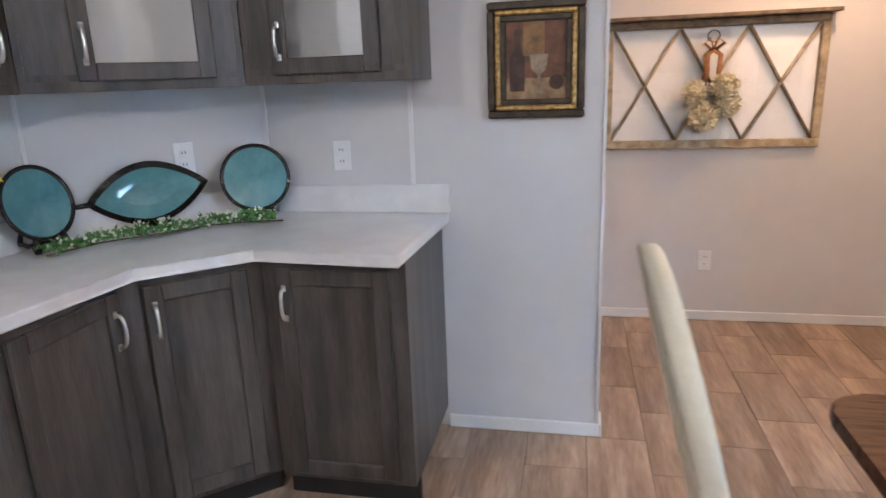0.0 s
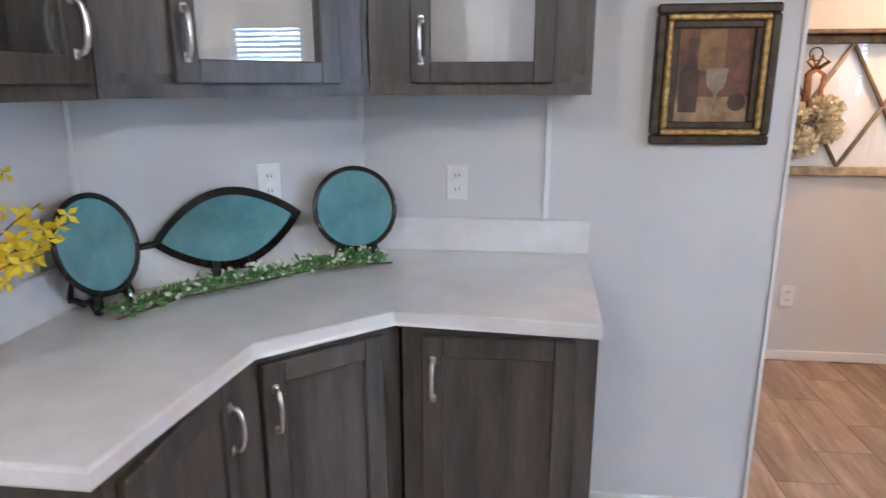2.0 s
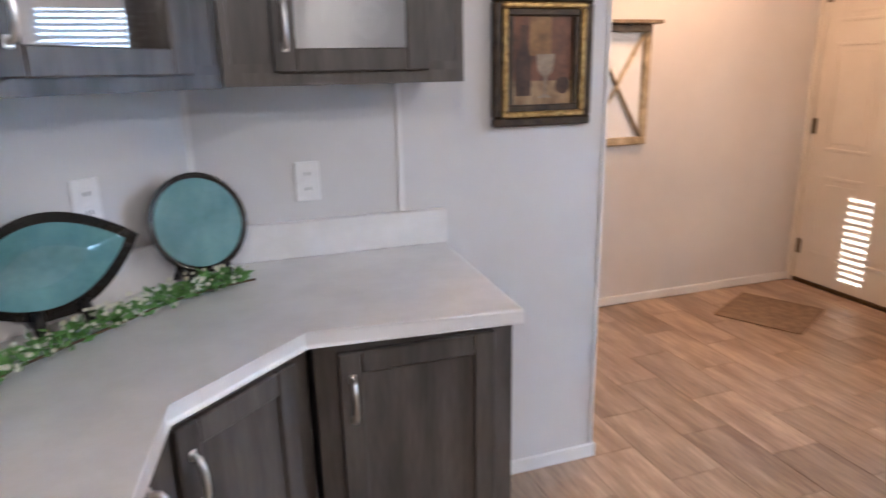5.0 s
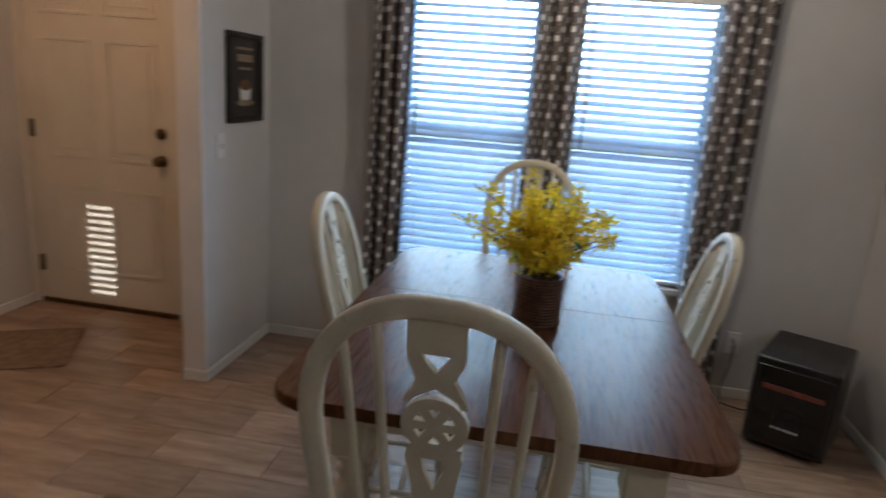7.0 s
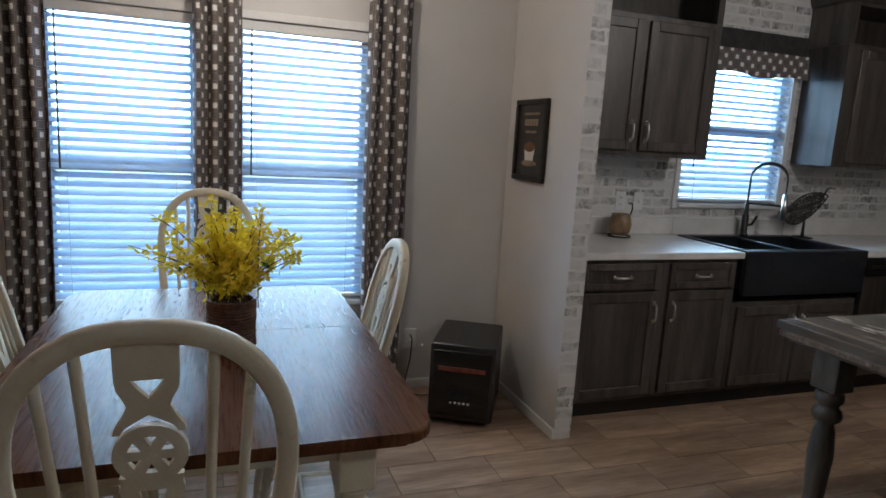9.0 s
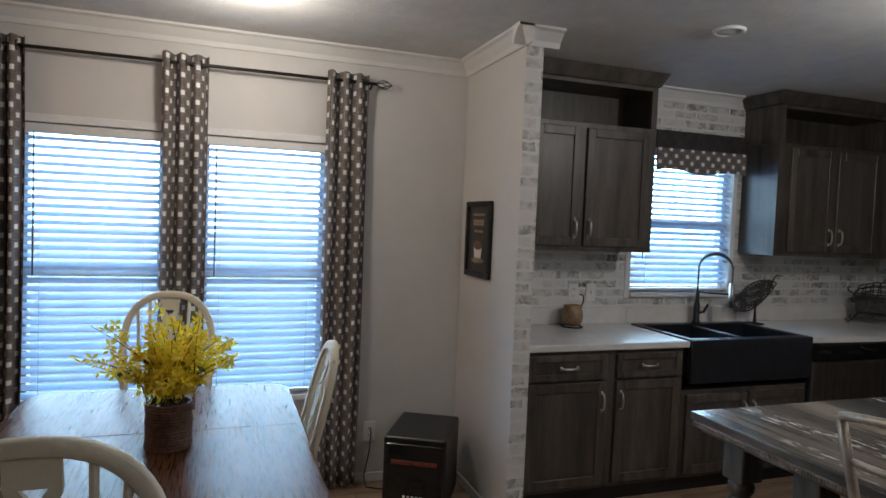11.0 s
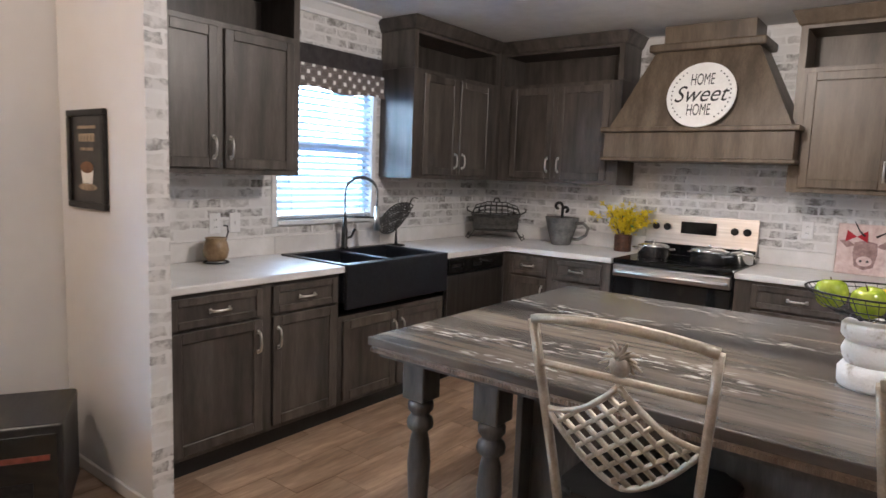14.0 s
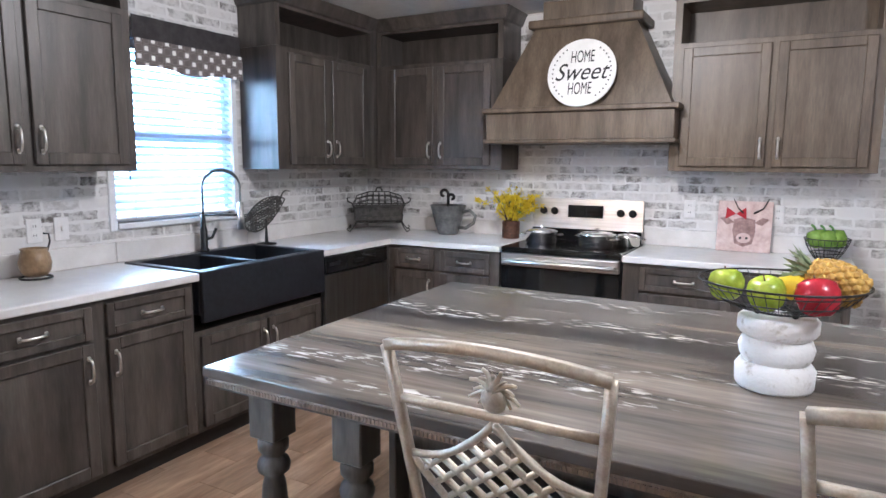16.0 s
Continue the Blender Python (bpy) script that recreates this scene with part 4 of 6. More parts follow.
a = lettering("HOME", 0.095, 0, 0.098, sg)
a.scale = (0.56, 1.15, 1)
a = lettering("Sweet", 0.155, -0.005, 0.0, sg, 0.35)
a.scale = (0.86, 1.0, 1)
a = lettering("HOME", 0.095, 0, -0.105, sg)
a.scale = (0.56, 1.15, 1)
for i in range(26):
    an = radians(-55 + 110 * (i % 13) / 12 + (180 if i >= 13 else 0))
    part("dot", plate(bmesh.new(), circle(0.183 * math.cos(an), 0.183 * math.sin(an), 0.005, 8), -0.0085, -0.0062), ink, sg)

# range
rg = thing("range", S_(0.99, -3.395), "stainless electric range with black glass top", "range")
part("body", B(0.003, 0.765, 0.0, 0.60, 0.03, 0.885), black, rg)
part("oven_door", B(0.006, 0.762, -0.035, -0.0005, 0.22, 0.80, bev=0.006), black_glass, rg, "black glass oven door")
part("door_rail", B(0.006, 0.762, -0.045, -0.0005, 0.803, 0.882, bev=0.008, seg=2), steel, rg, "stainless door rail")
part("oven_handle", tube(bmesh.new(), [(0.03, -0.05, 0.835), (0.035, -0.075, 0.835), (0.735, -0.075, 0.835), (0.74, -0.05, 0.835)], 0.013, 10), steel, rg)
part("cooktop", B(0.0, 0.768, -0.03, 0.60, 0.886, 0.92, bev=0.006, seg=2), black_glass, rg, "black ceramic cooktop")
part("drawer", B(0.006, 0.762, -0.03, -0.0005, 0.05, 0.21, bev=0.005), steel, rg)
bm = bmesh.new()
vs = [[bm.verts.new((x, y, z)) for y, z in ((0.545, 0.9205), (0.60, 0.9205), (0.60, 1.205), (0.575, 1.205))] for x in (0.0, 0.768)]
for i in range(4):
    bm.faces.new((vs[0][i], vs[0][(i + 1) % 4], vs[1][(i + 1) % 4], vs[1][i]))
bm.faces.new(vs[0]), bm.faces.new(vs[1])
bp_ = part("backguard", bm, steel, rg, "stainless control panel")
part("trim_strip", B(0.0, 0.768, 0.535, 0.5445, 0.9205, 1.0, bev=0.002), black_glass, rg)
part("display", B(0.255, 0.50, 0.551, 0.558, 1.08, 1.165, bev=0.002), black_glass, bp_, "black clock display")
for x in (0.075, 0.155, 0.62, 0.70):
    part("knob", lathe(bmesh.new(), [(0.026, 0), (0.026, 0.006), (0.019, 0.01), (0.017, 0.03)], 16), iron, bp_, "black control knob", pose(x, 0.556, 1.12, 96, 0, 0))

# ---- corner hutch ----
worktop("hutch_worktop", [(-0.535, 2.012), (-0.505, 2.652), (-1.226, 2.652), (-1.805, 2.073), (-1.805, 1.362), (-1.322, 1.362), (-1.28, 1.832), (-1.02, 2.064)], "pale laminate corner hutch worktop", [(-1.20, -0.50, 2.633, 2.6535), (-1.8055, -1.786, 1.362, 2.04)])
part("upstand", B(-0.80, -0.02, -0.02, -0.001, 0.9155, 1.025, bev=0.004), laminate, bpy.data.objects["hutch_worktop"], m=pose(-1.228, 2.651, 0, 0, 0, 45))
base_cabinet(pose(-1.005, 2.078, 0), 0.472, [(0.05, 0.42, "l")], "dark grey-brown wood hutch base cabinet", drawers=False, depth=0.56)
dg = base_cabinet(pose(-1.315, 1.84, 0, 0, 0, 42), 0.40, [(0.04, 0.345, "l")], "dark grey-brown wood diagonal hutch base cabinet", drawers=False, depth=0.46)
part("filler_stile", B(-0.05, 0.03, -0.012, 0.05, 0.1, 0.875), cab, dg)
base_cabinet(pose(-1.335, 1.40, 0, 0, 0, 90), 0.435, [(0.03, 0.405, "r")], "dark grey-brown wood hutch base cabinet", drawers=False, depth=0.46)
upper_cabinet(pose(-1.125, 2.335, 0), 0.572, 1.412, [(0.11, 0.475, "l")], "dark wood hutch upper cabinet with glass door", cubby=False, glass=True, top=2.35)
upper_cabinet(pose(-1.582, 1.878, 0, 0, 0, 45), 0.642, 1.410, [(0.15, 0.55, "l")], "dark wood diagonal hutch upper cabinet with glass door", cubby=False, glass=True, top=2.35, depth=0.27)
upper_cabinet(pose(-1.584, 1.37, 0, 0, 0, 90), 0.505, 1.408, [(0.09, 0.46, "r")], "dark wood hutch upper cabinet with glass door", cubby=False, glass=True, top=2.35, depth=0.22)


def outlet(m, label, kind="outlet", group="outlets"):
    t = thing(kind, m, label, kind)
    part("cover_plate", B(-0.036, 0.036, -0.007, -0.0005, -0.058, 0.058, bev=0.003), plastic, t)
    if kind == "outlet":
        for z in (-0.022, 0.022):
            f = part("socket", B(-0.015, 0.015, -0.0095, -0.0072, z - 0.015, z + 0.015, bev=0.001), plastic, t)
            for x in (-0.006, 0.006):
                part("slot", B(x - 0.0012, x + 0.0012, -0.0105, -0.0097, z - 0.004, z + 0.006), ink, f)
    else:
        part("toggle", B(-0.005, 0.005, -0.018, -0.0072, -0.010, 0.012, bev=0.002), plastic, t)
    return t


outlet(pose(-0.922, 2.6545, 1.138), "white wall outlet above hutch worktop")
outlet(pose(0.70, 4.0295, 0.36), "white wall outlet low on hall wall")
outlet(pose(-1.458, 2.425, 1.16, 0, 0, 45) @ pose(0, -0.002, 0), "white wall outlet behind plates")
outlet(pose(1.985, 2.5355, 1.11), "white light switch beside partition", "light_switch")
outlet(pose(2.4995, 0.02, 0.30, 0, 0, -90), "white wall outlet with heater cord plugged in")
outlet(pose(2.4995, -1.30, 1.12, 0, 0, -90), "white outlet on brick wallpaper")
outlet(pose(2.4995, -1.43, 1.12, 0, 0, -90), "white switch on brick wallpaper", "light_switch")
outlet(pose(-0.06, -4.0145, 1.165, 0, 0, 180), "white outlet on brick wallpaper")
outlet(pose(-0.57, -4.0145, 1.15, 0, 0, 180), "white outlet on brick wallpaper")

# plates on stands


def easel(parent):
    bm = bmesh.new()
    for s in (-1, 1):
        tube(bm, [(s * 0.05, -0.075, 0.0), (s * 0.052, -0.06, 0.03), (s * 0.05, -0.035, 0.022), (s * 0.045, 0.01, 0.03), (s * 0.02, 0.022, 0.10), (s * 0.01, 0.03, 0.16)], 0.009, 6)
        tube(bm, [(s * 0.05, -0.075, 0.002), (s * 0.05, -0.08, 0.03), (s * 0.047, -0.068, 0.056)], 0.011, 6)
        tube(bm, [(s * 0.045, 0.01, 0.03), (s * 0.05, 0.03, 0.0)], 0.007, 6)
        tube(bm, [(s * 0.01, 0.03, 0.16), (s * 0.012, 0.045, 0.0)], 0.006, 6)
    tube(bm, [(-0.05, -0.03, 0.022), (0.05, -0.03, 0.022)], 0.006, 6)
    return part("stand", bm, iron, parent, "black easel stand")


def round_plate(m, r):
    t = thing("plate", m, "round teal glazed plate with black rim on easel", "plate", "teal plates")
    bm = lathe(bmesh.new(), [(0.001, -0.006), (r * 0.3, -0.0055), (r * 0.55, -0.003), (r * 0.74, 0.003), (r * 0.84, 0.009), (r * 0.90, 0.013)], 40)
    tilt = pose(0, -0.038, 0.028 + r, 76, 0, 0)
    part("glazed_face", bm, teal, t, "glossy teal glaze", tilt)
    bm = lathe(bmesh.new(), [(r * 0.5, -0.016), (r * 0.8, -0.008), (r, 0.010), (r * 1.0, 0.017), (r * 0.96, 0.0185), (r * 0.91, 0.0155), (r * 0.87, 0.0105), (r * 0.80, -0.0095)], 40)
    part("rim", bm, rim_m, t, "dark brown-black rim", tilt)
    easel(t)
    return t


def leaf_outline(w, h, n=20):
    up = [(-w + 2 * w * i / n, h * math.sin(math.pi * i / n) ** 0.85) for i in range(n + 1)]
    dn = [(x, -z) for x, z in reversed(up[1:-1])]
    return up + dn


def leaf_plate(m):
    t = thing("leaf_dish", m, "leaf-shaped teal dish with black rim on easel", "dish", "teal plates")
    tilt = pose(0, -0.03, 0.138, -14, -7, 0)
    bm = bmesh.new()
    o1, o2, o3 = leaf_outline(0.205, 0.112), leaf_outline(0.178, 0.090), leaf_outline(0.10, 0.042)
    rows = [[bm.verts.new((x, d, z)) for x, z in o] for o, d in ((o2, -0.004), (o3, 0.012))]
    n = len(o2)
    for i in range(n):
        bm.faces.new((rows[0][i], rows[0][(i + 1) % n], rows[1][(i + 1) % n], rows[1][i])).smooth = True
    bm.faces.new(rows[1])
    part("glazed_face", bm, teal, t, "glossy teal glaze", tilt)
    bm = bmesh.new()
    rows = [[bm.verts.new((x, d, z)) for x, z in o] for o, d in ((o2, -0.0042), (o1, -0.016), (o1, -0.006), (o3, 0.02))]
    for r0, r1 in zip(rows, rows[1:]):
        for i in range(n):
            bm.faces.new((r0[i], r0[(i + 1) % n], r1[(i + 1) % n], r1[i]))
    bm.faces.new(rows[-1])
    tube(bm, [(-0.19, -0.008, 0), (-0.24, -0.01, 0.0), (-0.285, -0.012, 0.004)], 0.010, 8)
    part("rim", bm, rim_m, t, "dark brown-black rim and stem handle", tilt)
    easel(t)


round_plate(pose(-1.243, 2.55, 0.9155, 0, 0, 27), 0.129)
leaf_plate(pose(-1.545, 2.318, 0.9155, 0, 0, 36))
round_plate(pose(-1.768, 2.012, 0.9155, 0, 0, 81), 0.125)

# garland
random.seed(5)
gl = thing("garland", pose(0.0, 0.035, 0.9155), "green leafy garland with small white flowers", "garland")
gp = [Vector((-1.62, 1.86, 0.012)), Vector((-1.54, 2.0, 0.02)), Vector((-1.42, 2.14, 0.018)), Vector((-1.30, 2.27, 0.02)), Vector((-1.20, 2.36, 0.014)), Vector((-1.10, 2.42, 0.006))]
part("stem", tube(bmesh.new(), gp, 0.003, 6), twig, gl)
lv, fl = bmesh.new(), bmesh.new()


def blade(bm, c, d, ln, w, curl=0.0):
    """One pointed leaf or petal from c along d."""
    d = Vector(d).normalized()
    s = d.orthogonal().normalized()
    s.rotate(Matrix.Rotation(random.uniform(0, 6.28), 3, d))
    up = d.cross(s)
    c = Vector(c)
    p = [c, c + d * ln * 0.5 + s * w, c + d * ln + up * curl, c + d * ln * 0.5 - s * w]
    bm.faces.new([bm.verts.new(v) for v in p])


for i in range(620):
    s = random.random() * 4.6
    k = min(int(s), 4)
    p = gp[k].lerp(gp[k + 1], s - k) + Vector((random.gauss(0, 0.017), random.gauss(0, 0.017), random.uniform(0.0, 0.03)))
    blade(lv, p, (random.gauss(0, 1), random.gauss(0, 1), random.uniform(0.1, 1.2)), random.uniform(0.018, 0.034), 0.006, 0.004)
    if i % 5 == 0:
        o = p + Vector((random.gauss(0, 0.022), random.gauss(0, 0.022), random.uniform(0.004, 0.03)))
        bmesh.ops.create_icosphere(fl, subdivisions=1, radius=random.uniform(0.0035, 0.0065), matrix=Matrix.Translation(o))
part("leaves", lv, leaf, gl, kind="stuff")
part("blossoms", fl, petal_w, gl, "tiny white blossoms", kind="stuff")


def flower_basket(m, base, height, spread, n, label, square=True, bw=0.07, bh=0.14):
    t = thing("flower_basket", m, label, "flower arrangement", "yellow flower arrangements")
    bm = bmesh.new()
    if square:
        for k in range(int(bh / 0.0095)):
            z = k * 0.0095
            w = bw * (1.0 + 0.06 * math.sin(k * 1.7)) * (0.92 + 0.08 * z / bh)
            pts = [(x, y, z + 0.005 + random.uniform(-0.001, 0.001)) for x, y in rrect(-w, w, -w, w, 0.018, 3)]
            tube(bm, pts, 0.0062, 5, closed=True)
    else:
        for k in range(int(bh / 0.0095)):
            z = k * 0.0095
            w = bw * (1.0 + random.uniform(-0.03, 0.03))
            tube(bm, [(w * math.cos(a), w * math.sin(a), z + 0.005) for a in [6.2832 * i / 18 for i in range(18)]], 0.0062, 5, closed=True)
    part(base, bm, wicker, t, "dark brown woven wicker")
    part("filling", lathe(bmesh.new(), [(bw * 0.3, bh - 0.03), (bw * 0.9, bh - 0.02)], 12), twig, t)
    st, pe, lf = bmesh.new(), bmesh.new(), bmesh.new()
    for i in range(n):
        an, out = random.uniform(0, 6.28), spread * random.uniform(0.15, 1.0)
        h = height * random.uniform(0.5, 1.0) * (1.0 - 0.45 * (out / spread) ** 2)
        sprig = i % 7 == 0
        if sprig:
            out, h = spread * random.uniform(0.95, 1.25), height * random.uniform(0.35, 0.95)
        p0 = Vector((random.gauss(0, bw * 0.35), random.gauss(0, bw * 0.35), bh - 0.03))
        p2 = Vector((out * math.cos(an), out * math.sin(an), bh + h))
        p1 = (p0 + p2) / 2 + Vector((-0.15 * p2.x, -0.15 * p2.y, 0.04))
        pts = [p0.lerp(p1, s).lerp(p1.lerp(p2, s), s) for s in (0, 0.2, 0.4, 0.6, 0.8, 1.0)]
        tube(st, pts, 0.0022, 4, taper=0.5)
        for j in range(9 if sprig else 16):
            s = random.uniform(0.45 if sprig else 0.22, 1.0)
            c = p0.lerp(p1, s).lerp(p1.lerp(p2, s), s) + Vector((random.gauss(0, 0.013), random.gauss(0, 0.013), random.gauss(0, 0.013)))
            ax = Vector((random.gauss(0, 1), random.gauss(0, 1), random.gauss(0.2, 1))).normalized()
            u = ax.orthogonal().normalized()
            for k in range(4):
                d = u.copy()
                d.rotate(Matrix.Rotation(k * 1.5708, 3, ax))
                w = ax.cross(d) * 0.0065
                d = d * 0.025 + ax * 0.009
                pe.faces.new([pe.verts.new(v) for v in (c, c + d * 0.5 + w, c + d, c + d * 0.5 - w)])
        if i % 2 == 0:
            blade(lf, pts[3], (random.gauss(0, 1), random.gauss(0, 1), 0.6), 0.04, 0.008, 0.006)
    part("stem_cluster", st, twig, t, kind="stuff")
    part("petal_cluster", pe, petal_y, t, "bright yellow forsythia petals", kind="stuff")
    part("leaf_cluster", lf, leaf, t, kind="stuff")
    return t


random.seed(11)
flower_basket(pose(-1.742, 1.565, 0.9155, 0, 0, 6), "basket", 0.26, 0.22, 46, "yellow forsythia in square brown wicker basket on hutch", bw=0.053, bh=0.13)
flower_basket(pose(1.16, 1.02, 0.7625), "basket", 0.31, 0.235, 50, "yellow forsythia in round brown wicker pot on table", square=False, bw=0.070, bh=0.155)
flower_basket(pose(1.125, -3.85, 0.9155), "pot", 0.26, 0.25, 34, "yellow forsythia in brown woven pot beside range", square=False, bw=0.058, bh=0.13)

# ---- pictures and hall decoration ----
pf = thing("framed_picture", pose(-0.175, 2.654, 1.463), "still-life picture in dark bronze and gold frame", "picture")


def ring_frame(bm, w, h, t, y0, y1, bev=0.004):
    box(bm, -w, w, y0, y1, h - t, h, bev)
    box(bm, -w, w, y0, y1, -h, -h + t, bev)
    box(bm, -w, -w + t, y0, y1, -h + t, h - t, bev)
    box(bm, w - t, w, y0, y1, -h + t, h - t, bev)
    return bm


part("outer_frame", ring_frame(bmesh.new(), 0.170, 0.198, 0.028, -0.03, -0.001, 0.006), brown_frame, pf)
part("gold_moulding", ring_frame(bmesh.new(), 0.142, 0.170, 0.018, -0.036, -0.002, 0.005), gold_frame, pf, "antique gold moulding")
part("inner_frame", ring_frame(bmesh.new(), 0.124, 0.152, 0.020, -0.026, -0.002, 0.003), brown_frame, pf)
cv = part("canvas", B(-0.105, 0.105, -0.012, -0.003, -0.133, 0.133), rust_print, pf, "dark russet still-life canvas")
umber = surf("umber_print", (0.15, 0.075, 0.025), (0.33, 0.17, 0.06), (20, 20, 20), 0.5, bump=0.0)
ochre = surf("ochre_print", (0.20, 0.11, 0.05), (0.40, 0.26, 0.13), (16, 16, 16), 0.5, bump=0.0)
dusk = surf("dark_umber_print", (0.03, 0.014, 0.009), (0.09, 0.042, 0.024), (16, 16, 16), 0.5, bump=0.0)
part("painted_panel", B(-0.045, 0.030, -0.0127, -0.0122, 0.015, 0.130), umber, cv)
part("painted_table", B(-0.104, 0.104, -0.0128, -0.0123, -0.132, -0.060), ochre, cv)
part("painted_bottle", plate(bmesh.new(), [(-0.092, -0.105), (-0.040, -0.105), (-0.038, 0.005), (-0.054, 0.045), (-0.056, 0.105), (-0.074, 0.105), (-0.076, 0.045), (-0.094, 0.005)], -0.0136, -0.0131), dusk, cv)
part("painted_fruit", plate(bmesh.new(), circle(0.072, -0.075, 0.026, 16), -0.0136, -0.0131), dusk, cv)
part("painted_goblet", plate(bmesh.new(), [(-0.022, 0.02), (0.042, 0.02), (0.036, -0.03), (0.016, -0.05), (0.013, -0.10), (0.036, -0.112), (-0.016, -0.112), (0.006, -0.10), (0.005, -0.05), (-0.015, -0.03)], -0.0143, -0.0138), tan_print, cv)


def poster(m, w, h, label):
    t = thing("framed_print", m, label, "picture", "small dark prints")
    part("frame", ring_frame(bmesh.new(), w, h, 0.028, -0.022, -0.001, 0.004), iron, t)
    p = part("print", B(-w + 0.028, w - 0.028, -0.010, -0.002, -h + 0.028, h - 0.028), dark_print, t, "dark printed sheet")
    part("printed_line", B(-w * 0.5, w * 0.5, -0.0115, -0.0103, h * 0.62, h * 0.68), tan_print, p)
    for k in range(5):
        part("printed_bar", B(-w * 0.42, -w * 0.42 + w * 0.15, -0.0115, -0.0103, h * 0.36, h * 0.52), tan_print, p, m=pose(w * 0.175 * k, 0, 0))
    part("printed_line", B(-w * 0.35, w * 0.35, -0.0115, -0.0103, h * 0.18, h * 0.24), tan_print, p)
    part("printed_cup", plate(bmesh.new(), [(-w * 0.35, -h * 0.15), (w * 0.35, -h * 0.15), (w * 0.25, -h * 0.5), (-w * 0.25, -h * 0.5)], -0.0115, -0.0103), sign_white, p)
    part("printed_drink", plate(bmesh.new(), circle(0, -h * 0.16, w * 0.36, 16, 0.4), -0.0122, -0.0117), surf("coffee_print", (0.10, 0.04, 0.015), (0.22, 0.10, 0.04), (20, 20, 20), 0.5, bump=0.0), p)
    part("printed_saucer", plate(bmesh.new(), circle(0, -h * 0.56, w * 0.5, 16, 0.18), -0.0115, -0.0103), tan_print, p)


poster(pose(2.213, 2.5355, 1.420), 0.178, 0.208, "small dark coffee print in black frame on partition")
poster(pose(2.207, -0.5095, 1.455, 0, 0, 180), 0.178, 0.213, "small dark coffee print in black frame on stub wall")

deco = thing("window_frame_decor", pose(0.67, 4.029, 1.345), "weathered wood window frame decor with crossed slats", "wall decor")
part("top_rail", B(-0.55, 0.55, -0.035, -0.001, 0.285, 0.325, bev=0.004), barn_dark, deco)
part("shelf", B(-0.565, 0.575, -0.10, -0.001, 0.3255, 0.345, bev=0.003), barn_dark, deco, "weathered brown shelf board")
part("bottom_rail", B(-0.55, 0.55, -0.035, -0.001, -0.345, -0.30, bev=0.004), barn, deco)
for x in (-0.55, 0.51):
    part("stile", B(x, x + 0.04, -0.035, -0.001, -0.30, 0.285, bev=0.004), barn, deco)
for x0 in (-0.51, -0.17, 0.17):
    for a, b in (((x0, -0.30), (x0 + 0.34, 0.285)), ((x0, 0.285), (x0 + 0.34, -0.30))):
        bm = tube(bmesh.new(), [(a[0], -0.02, a[1]), (b[0], -0.02, b[1])], 0.011, 4)
        part("cross_slat", bm, barn_dark if a[1] > 0 else barn, deco)
p = part("pane", B(-0.51, 0.51, -0.008, -0.005, -0.30, 0.285), clear, deco, "clear glass pane")
p.visible_shadow = False
random.seed(3)
hang = thing("flower_bunch", pose(0.66, 3.99, 1.345), "cream dried flower balls hanging on tan ribbon", "flower bunch")
bm = bmesh.new()
for s in (-1, 1):
    tube(bm, [(0, -0.03, 0.17), (s * 0.035, -0.05, 0.14), (s * 0.03, -0.045, 0.05), (s * 0.045, -0.05, -0.02)], 0.016, 6, flat=0.35)
    tube(bm, [(0, -0.03, 0.16), (s * 0.05, -0.05, 0.20), (s * 0.02, -0.04, 0.225), (0, -0.03, 0.17)], 0.012, 6, flat=0.4)
part("ribbon", bm, burlap, hang)
part("hook", tube(bmesh.new(), [(0.03 * math.cos(a), -0.02, 0.235 + 0.03 * math.sin(a)) for a in [6.2832 * i / 16 for i in range(16)]], 0.003, 6, closed=True), iron, hang)
for cx, cz, r in ((-0.085, -0.045, 0.062), (0.055, -0.02, 0.072), (0.08, -0.11, 0.065), (-0.035, -0.17, 0.075)):
    bm = bmesh.new()
    for i in range(260):
        d = Vector((random.gauss(0, 1), random.gauss(0, 1), random.gauss(0, 1))).normalized()
        c = Vector((cx, -0.07, cz)) + d * r * random.uniform(0.55, 0.8)
        blade(bm, c, d + Vector((random.gauss(0, 0.35), random.gauss(0, 0.35), random.gauss(0, 0.35))), r * 0.42, r * 0.16, 0.006)
    bmesh.ops.create_icosphere(bm, subdivisions=2, radius=r * 0.68, matrix=Matrix.Translation((cx, -0.07, cz)))
    part("flower_ball", bm, petal_c, hang, "cream petalled ball")
solo("door_mat", plate(bmesh.new(), rrect(-0.25, 0.25, -0.24, 0.24, 0.02), 0.0005, 0.008, axis="z"), mat_m, "thin brown woven mat laid askew before entry door", "mat", pose(1.86, 3.56, 0, 0, 0, 28))

# ---- curtains ----


